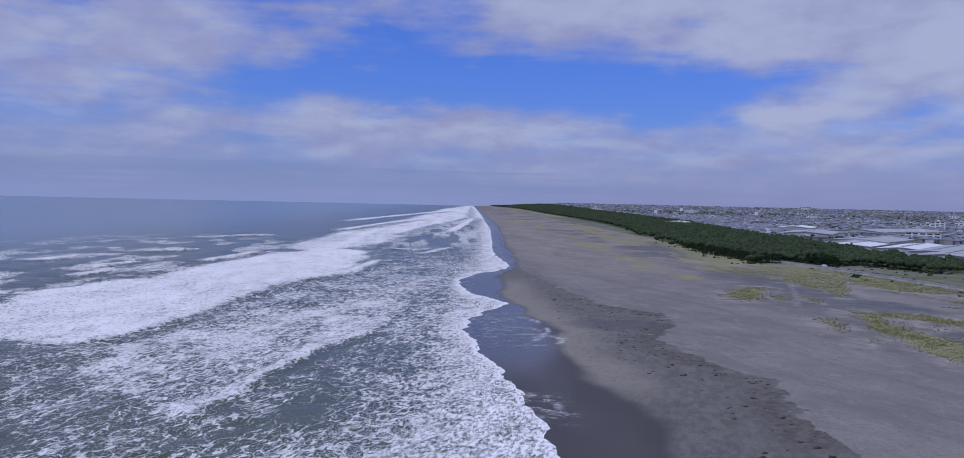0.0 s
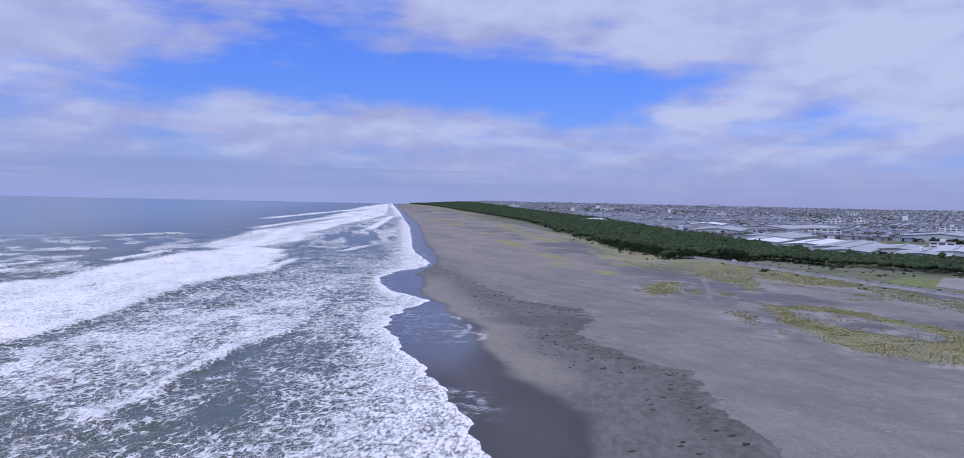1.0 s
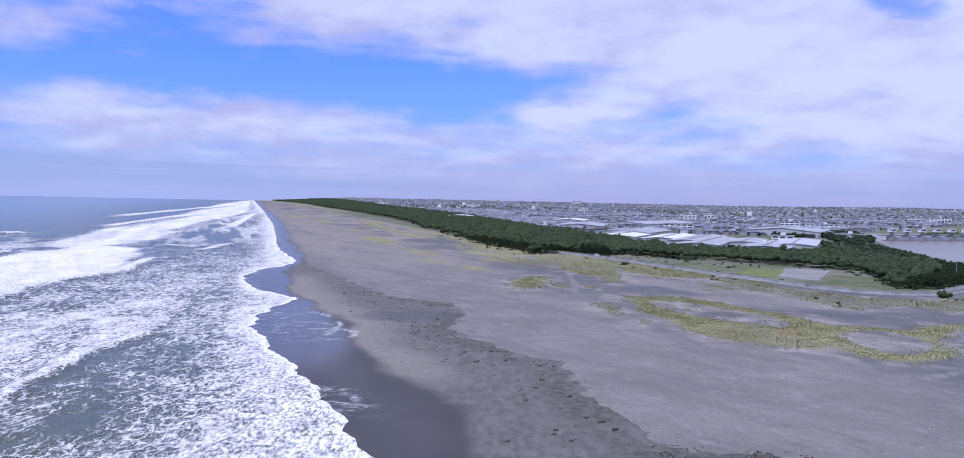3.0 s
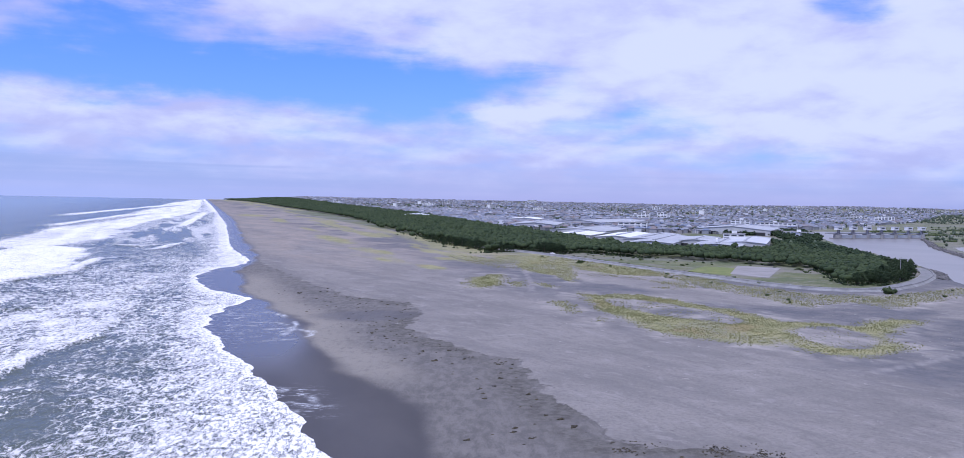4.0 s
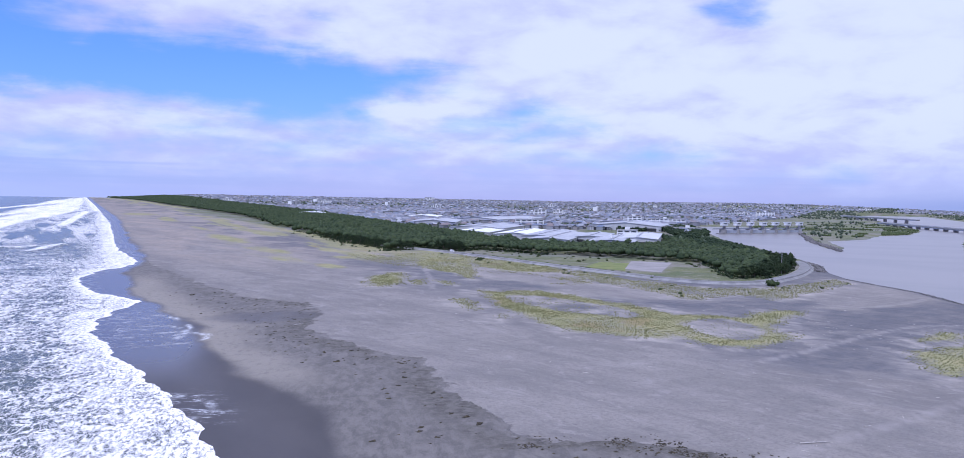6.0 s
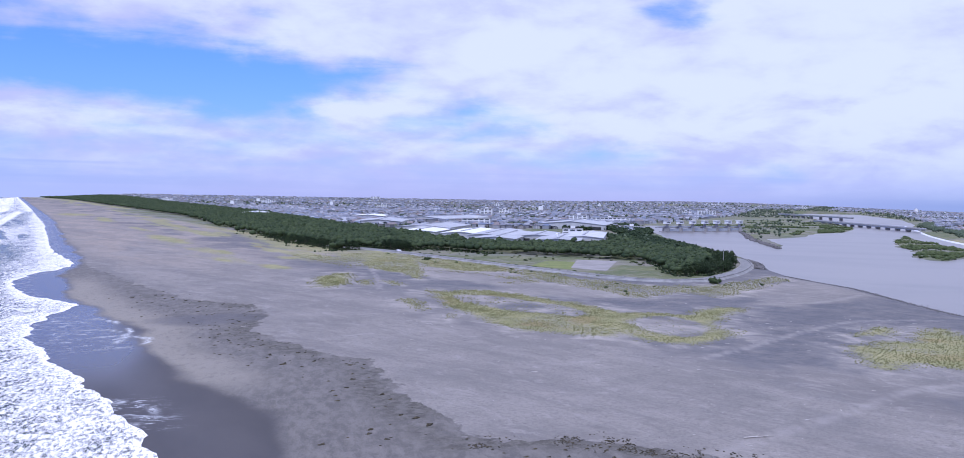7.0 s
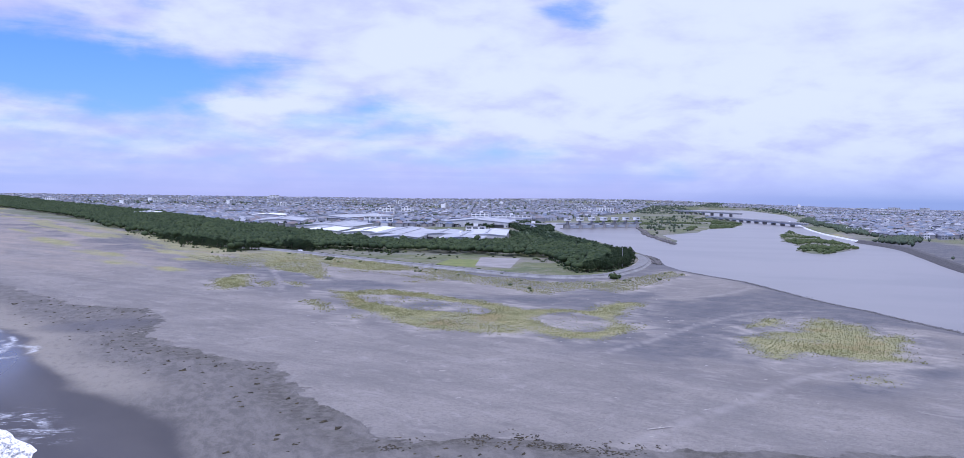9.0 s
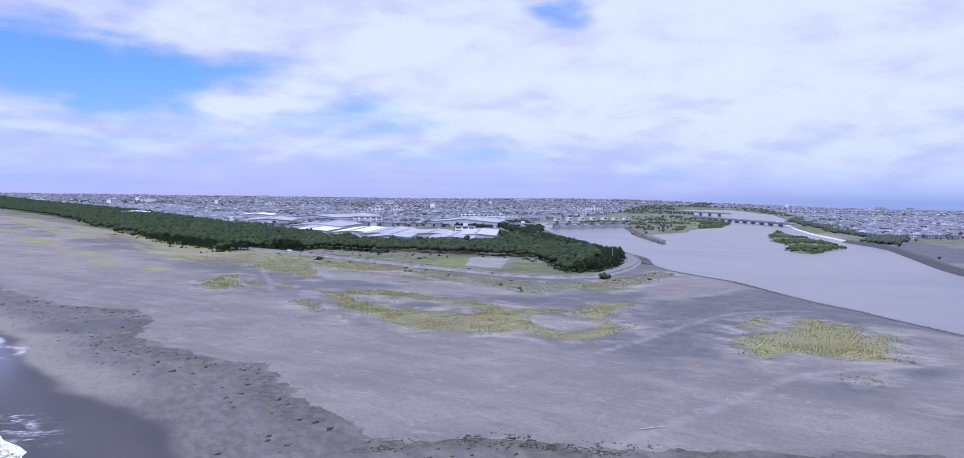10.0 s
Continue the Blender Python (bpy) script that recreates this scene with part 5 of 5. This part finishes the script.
warehouse(640, 1170, 70, 180, 6.5, -55, M_GREYROOF, "long pale grey factory hall behind the sheds")
warehouse(470, 1050, 60, 130, 6.0, -30, M_GREYROOF, "low grey-roofed shed behind the pine belt")
warehouse(410, 1450, 40, 70, 7.0, -20, M_WHITEROOF, "white-roofed shed behind the pine belt")
warehouse(560, 1300, 50, 90, 6.0, -30, M_WHITEROOF, "white-roofed shed among houses")


def block(x, y, wide, deep, storeys, turn, label, category="building", wall=None, group=""):
    """A flat-roofed building with a window band on each storey."""
    w, d, s = wide / 2, deep / 2, 3.2
    house = thing("office_building" if category == "building" else "apartment_building", pose(x, y, ground_at(x, y) - 0.2, 0, 0, turn), label, category, group)
    part("wall", Shape().box(-w, -d, 0, w, d, storeys * s), wall or M_WHITEWALL, house)
    part("roof", Shape().box(-w - 0.3, -d - 0.3, storeys * s + 0.003, w + 0.3, d + 0.3, storeys * s + 0.6), M_CONCRETE, house)
    part("stair_tower", Shape().box(-2.5, -2.5, storeys * s + 0.61, 2.5, 2.5, storeys * s + 3.2), wall or M_WHITEWALL, house)
    for k in range(storeys):
        n = max(3, int(wide / 7))
        for j in range(n):
            c = -w + wide * (j + 0.5) / n
            part("window", Shape().box(c - wide / n * 0.36, -d - 0.08, k * s + 1.0, c + wide / n * 0.36, -d - 0.005, k * s + 2.5), M_GLASS, house)
    return house


block(905, 1095, 70, 16, 3, -50, "long white three-storey office building beyond the grove")
block(860, 1120, 30, 18, 4, -50, "white four-storey office building beyond the grove")
block(694, 798, 34, 14, 2, -42, "low white office building among trees by the weir")
block(562, 745, 22, 12, 2, -40, "small white office beside warehouses")
block(600, 1020, 40, 14, 3, -35, "white three-storey office behind the sheds")


def silo(x, y):
    tank = thing("water_tower", pose(x, y, ground_at(x, y)), "slim white water tower among the pines", "tower")
    part("shaft", Shape().tube([(0, 0, -0.2), (0, 0, 7.5)], [0.9, 0.9], 12), M_WHITEWALL, tank)
    part("tank", Shape().tube([(0, 0, 7.5), (0, 0, 7.9), (0, 0, 10.2), (0, 0, 10.6)], [0.9, 1.4, 1.4, 0.5], 14), M_WHITEWALL, tank)


silo(402, 556)


def town(x, y):
    """True where houses may stand."""
    front = along(FOREST_FRONT, y)
    ok = (river_depth(x, y) < -30) & (np.hypot(x, y) < 4750) & (inside(YARD, x, y) < -12) & ~wooded(x, y)
    ok &= (x > np.where(y > 560, front + 135 + np.clip((y - 700) * 0.06, 0, 110), 600)) | ((x > 600) & (y < 700))
    west = (inside([(450, 660), (600, 700), (725, 800), (905, 1020), (1100, 1150), (1700, 1560), (2700, 2330), (2790, 2200), (4900, 3520), (4900, 4900), (300, 4900), (360, 1000)], x, y) > 0)
    east = (inside([(880, 440), (1120, 620), (1420, 840), (1760, 1040), (3000, 1950), (2900, 2150), (4900, 3500), (4900, 300), (1200, 250)], x, y) > 0)
    return ok & (west | east)


def house_shapes(k):
    w, d, h = ((2.9, 3.6, 4.6), (3.3, 4.1, 4.8), (2.7, 3.5, 2.9), (3.1, 4.6, 4.8))[k]
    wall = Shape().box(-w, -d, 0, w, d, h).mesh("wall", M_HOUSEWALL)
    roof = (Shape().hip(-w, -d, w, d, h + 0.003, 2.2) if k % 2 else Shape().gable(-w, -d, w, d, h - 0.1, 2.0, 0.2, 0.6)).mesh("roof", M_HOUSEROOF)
    panes = []
    for side in (-1, 1):
        for c in (-w * 0.45, w * 0.45):
            for z in ((1.0, 3.9) if h > 4 else (1.0,)):
                panes.append(Shape().box(c - 0.7, side * (d + 0.04) - 0.035, z, c + 0.7, side * (d + 0.04) + 0.035, z + 1.3).mesh("window", M_GLASS))
    return wall, roof, panes


def build_town():
    r = np.random.default_rng(31)
    kinds = [house_shapes(k) for k in range(4)]
    spots = []
    for step, r0, r1 in ((11.5, 700, 1500), (15.0, 1500, 2500), (23.0, 2500, 4750)):
        u, v = np.meshgrid(np.arange(-1000, 7000, step), np.arange(-5000, 5000, step * 1.15))
        u, v = u.ravel(), v.ravel()
        a = radians(38)
        x = u * math.sin(a) + v * math.cos(a) + r.normal(0, step * 0.26, len(u))
        y = u * math.cos(a) - v * math.sin(a) + r.normal(0, step * 0.26, len(u))
        d = np.hypot(x, y)
        ok = (d > r0) & (d <= r1) & (x > 250) & (x < 4900) & (y > 200)
        x, y = x[ok], y[ok]
        ok = (fbm(x / 130, y / 130, 19) + r.uniform(-0.18, 0.18, len(x)) > 0.42) & town(x, y)
        spots.append(np.column_stack([x[ok], y[ok], np.full(ok.sum(), step)]))
    spots = np.vstack(spots)
    spots = spots[np.argsort(np.hypot(spots[:, 0], spots[:, 1]))]
    for k, (x, y, _) in enumerate(spots[:220]):
        wall, roof, panes = kinds[r.integers(0, 4)]
        home = thing("house", pose(x, y, ground_at(x, y) - 0.2, 0, 0, 38 + 90 * r.integers(0, 4) + r.normal(0, 5)), "small two-storey house with a tiled roof", "house", "houses of the town")
        part("wall", wall, None, home)
        part("roof", roof, None, home)
        for pane in panes[:4]:
            part("window", pane, None, home)
    rest = spots[220:]
    n = len(rest)
    z = ground_height(rest[:, 0], rest[:, 1]) - 0.3
    grow = np.where(rest[:, 2] > 25, 1.45, np.where(rest[:, 2] > 18, 1.1, 1.0))
    big = r.uniform(0, 1, n) < 0.045
    w = r.uniform(2.4, 3.7, n) * grow * np.where(big, 2.6, 1)
    d = r.uniform(3.0, 4.8, n) * grow * np.where(big, 1.8, 1)
    h = np.where(r.uniform(0, 1, n) < 0.3, 2.9, 4.7) * np.where(big, 1.4, 1.0)
    a = np.radians(-38 + 90 * r.integers(0, 2, n) + r.normal(0, 6, n))
    c, s = np.cos(a), np.sin(a)

    def put(px, py, pz):
        return np.stack([rest[:, 0] + px * c - py * s, rest[:, 1] + px * s + py * c, z + pz], -1)

    walls = np.stack([put(sx * w, sy * d, hz) for hz in (0 * h, h) for sx, sy in ((-1, -1), (1, -1), (1, 1), (-1, 1))], 1)
    base = (np.arange(n) * 8)[:, None, None]
    wf = (np.array([(0, 1, 5, 4), (1, 2, 6, 5), (2, 3, 7, 6), (3, 0, 4, 7)])[None] + base).reshape(-1, 4)
    peak = np.where(big, 0.8, 2.1)
    ow, od = w + 0.5, d + 0.5
    roofs = np.stack([put(-ow, -od, h), put(ow, -od, h), put(ow, od, h), put(-ow, od, h), put(0 * w, -od * 0.7, h + peak), put(0 * w, od * 0.7, h + peak)], 1)
    base = (np.arange(n) * 6)[:, None, None]
    rf = (np.array([(0, 1, 4, 4), (1, 2, 5, 4), (2, 3, 5, 5), (3, 0, 4, 5)])[None] + base).reshape(-1, 4)
    flat = rf.reshape(-1, 4, 4)
    tris = np.concatenate([flat[:, 0, :3], flat[:, 2, :3], flat[:, 1, [0, 1, 2]], flat[:, 1, [0, 2, 3]], flat[:, 3, [0, 1, 2]], flat[:, 3, [0, 2, 3]]])
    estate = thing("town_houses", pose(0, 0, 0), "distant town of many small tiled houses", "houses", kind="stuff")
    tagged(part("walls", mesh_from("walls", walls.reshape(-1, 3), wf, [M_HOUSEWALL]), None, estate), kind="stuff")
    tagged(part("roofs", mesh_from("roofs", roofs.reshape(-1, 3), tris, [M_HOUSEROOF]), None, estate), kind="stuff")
    # trees between the houses
    x, y = r.uniform(300, 4800, 190000), r.uniform(250, 4800, 190000)
    keep = (np.hypot(x, y) < 3300) & (r.uniform(0, 1, len(x)) < np.where(np.hypot(x, y) > 2300, 500, 900) / np.hypot(x, y)) & (fbm(x / 90, y / 90, 57) + r.uniform(-0.1, 0.1, len(x)) > 0.49)
    x, y = x[keep], y[keep]
    keep = town(x, y) | ((inside([(520, 560), (600, 650), (730, 800), (860, 960), (700, 1000), (560, 800)], x, y) > 0) & (river_depth(x, y) < -8))
    x, y = x[keep], y[keep]
    edge = spline([(560, 270), (700, 372), (880, 440), (1010, 560), (1130, 640), (1420, 860), (1700, 1030)], 2.0)
    k = r.integers(0, len(edge), 2600)
    strip = edge[k] + np.array([10.0, -12.0]) + r.normal(0, 9, (2600, 2))
    islet = spline([(660, 560), (760, 640), (900, 760), (1150, 950), (1500, 1200)], 2.0)
    k = r.integers(0, len(islet), 140)
    strip2 = islet[k] + np.array([20.0, 30.0]) + r.normal(0, 26, (140, 2))
    x, y = np.r_[x, strip[:, 0], strip2[:, 0]], np.r_[y, strip[:, 1], strip2[:, 1]]
    # woods on the low hills far upstream
    d, a = r.uniform(2300, 4750, 5000), np.radians(r.uniform(38, 60, 5000))
    hx, hy = d * np.sin(a), d * np.cos(a)
    keep = ~town(hx, hy) | (fbm(hx / 160, hy / 160, 67) > 0.58)
    x, y = np.r_[x, hx[keep]], np.r_[y, hy[keep]]
    dry = river_depth(x, y) < -8
    x, y = x[dry], y[dry]
    s = r.uniform(1.2, 2.8, len(x)) * (1 + 0.5 * smooth(np.hypot(x, y), 1500, 3500))
    v, f = clumps(np.stack([x, y, ground_height(x, y) + s * 0.9], 1), np.stack([s, s, s * 1.05], 1), r, 0.45, OCTA)
    tagged(new("town_trees", mesh_from("town_trees", v, f, [M_TOWNLEAF], shade=True)), "green trees and hedges between distant houses", "trees", kind="stuff")
    # taller blocks
    for k in range(26):
        for _ in range(40):
            d, a = r.uniform(1700, 4400), radians(r.uniform(8, 66))
            x, y = d * math.sin(a), d * math.cos(a)
            if town(np.array([x]), np.array([y]))[0]:
                break
        block(x, y, r.uniform(24, 60), r.uniform(10, 16), int(r.integers(3, 6)), r.choice([-38, 52]) + r.normal(0, 8),
              "pale concrete apartment block rising over the town", "apartment block", M_WHITEWALL if r.uniform() < 0.7 else M_PALEWALL, "tall blocks of the town")


build_town()


def grove_by_weir():
    r = np.random.default_rng(61)
    x, y = r.uniform(430, 900, 9000), r.uniform(520, 1020, 9000)
    ok = (inside([(500, 590), (600, 660), (725, 795), (820, 930), (720, 960), (600, 820), (560, 720)], x, y) > 0) & (river_depth(x, y) < -6) & (inside(YARD, x, y) < -2)
    x, y = x[ok][:1500], y[ok][:1500]
    bx, by = r.uniform(400, 620, 5000), r.uniform(370, 680, 5000)
    ok = (inside([(412, 384), (446, 416), (490, 485), (530, 550), (588, 645), (560, 690), (500, 600), (462, 520), (440, 462), (424, 420)], bx, by) > 0) & (river_depth(bx, by) < -3)
    bx, by = bx[ok][:700], by[ok][:700]
    h = np.r_[r.uniform(4, 7, len(x)), r.uniform(2.5, 4.5, len(bx))]
    x, y = np.r_[x, bx], np.r_[y, by]
    c = np.repeat(np.stack([x, y, ground_height(x, y)], 1), 4, 0)
    k = np.tile(np.linspace(0.35, 0.9, 4), len(x))
    hh = np.repeat(h, 4)
    c = c + np.stack([r.normal(0, 1.1, len(k)), r.normal(0, 1.1, len(k)), hh * k], 1)
    s = np.stack([1.9 - k, 1.9 - k, 1.7 - k], 1) * r.uniform(0.8, 1.3, (len(k), 1))
    v, f = clumps(c, s, r, 0.4)
    tagged(new("riverside_trees", mesh_from("riverside_trees", v, f, [M_PINE])), "mixed dark trees on the bank near the weir", "trees", kind="stuff")


grove_by_weir()


# ---- weir and bridges ----
def build_weir():
    a, b = Vector((750, 800, 0)), Vector((908, 812, 0))
    way = (b - a).normalized()
    turn = math.degrees(math.atan2(way.y, way.x))
    size = (b - a).length
    weir = thing("river_weir", pose(a.x, a.y, -0.4, 0, 0, turn), "white river weir with seven gate towers", "weir")
    part("sill", Shape().box(-6, -2.5, -1.5, size + 8, 2.5, 1.0), M_CONCRETE, weir)
    part("deck", Shape().box(-10, 3.0, 5.4, size + 10, 5.6, 6.2), M_CONCRETE, weir)
    part("handrail", Shape().box(-10, 3.0, 6.203, size + 10, 3.1, 7.2), M_STEEL, weir)
    n = 7
    for k in range(n):
        c = 6 + (size - 12) * k / (n - 1)
        pier = part("pier", Shape().box(c - 1.3, -4, -1.5, c + 1.3, 6.5, 5.39), M_CONCRETE, weir)
        tower = part("gate_tower", Shape().box(c - 1.2, -1.5, 5.393, c - 0.6, 1.5, 10.5).box(c + 0.6, -1.5, 5.393, c + 1.2, 1.5, 10.5), M_CONCRETE, weir)
        hut = part("hoist_house", Shape().box(c - 4.4, -2.6, 10.503, c + 4.4, 2.6, 14.2), M_WHITEWALL, weir, "white hoist house")
        part("roof", Shape().box(c - 5.0, -3.1, 14.203, c + 5.0, 3.1, 14.7), M_WHITEROOF, hut)
        part("window", Shape().box(c - 2.6, -2.68, 12.2, c + 2.6, -2.61, 13.4), M_GLASS, hut)
        if k < n - 1:
            e = 6 + (size - 12) * (k + 1) / (n - 1)
            part("gate", Shape().box(c + 1.31, -0.4, 1.003, e - 1.31, 0.4, 4.4), M_STEEL, weir, "grey steel lift gate")


build_weir()


def build_bridge(ax, ay, bx, by, deck, piers, label):
    size = math.hypot(bx - ax, by - ay)
    bridge = thing("road_bridge", pose(ax, ay, -0.4, 0, 0, math.degrees(math.atan2(by - ay, bx - ax))), label, "bridge")
    part("deck", Shape().box(-30, -4.5, deck, size + 30, 4.5, deck + 0.9), M_CONCRETE, bridge)
    for s in (-1, 1):
        part("girder", Shape().box(-30, s * 3.2 - 0.5, deck - 1.7, size + 30, s * 3.2 + 0.5, deck - 0.003), M_STEEL, bridge)
        part("parapet", Shape().box(-30, s * 4.4 - 0.12, deck + 0.903, size + 30, s * 4.4 + 0.12, deck + 1.9), M_PALEWALL, bridge)
    for k in range(piers):
        c = size * (k + 0.5) / piers
        part("pier", Shape().box(c - 1.2, -3.8, -3, c + 1.2, 3.8, deck - 1.71), M_CONCRETE, bridge)


build_bridge(1440, 1085, 1190, 735, 5.2, 11, "long low concrete road bridge across the river")
build_bridge(1950, 1590, 1700, 1210, 9.0, 7, "distant concrete road bridge upstream")
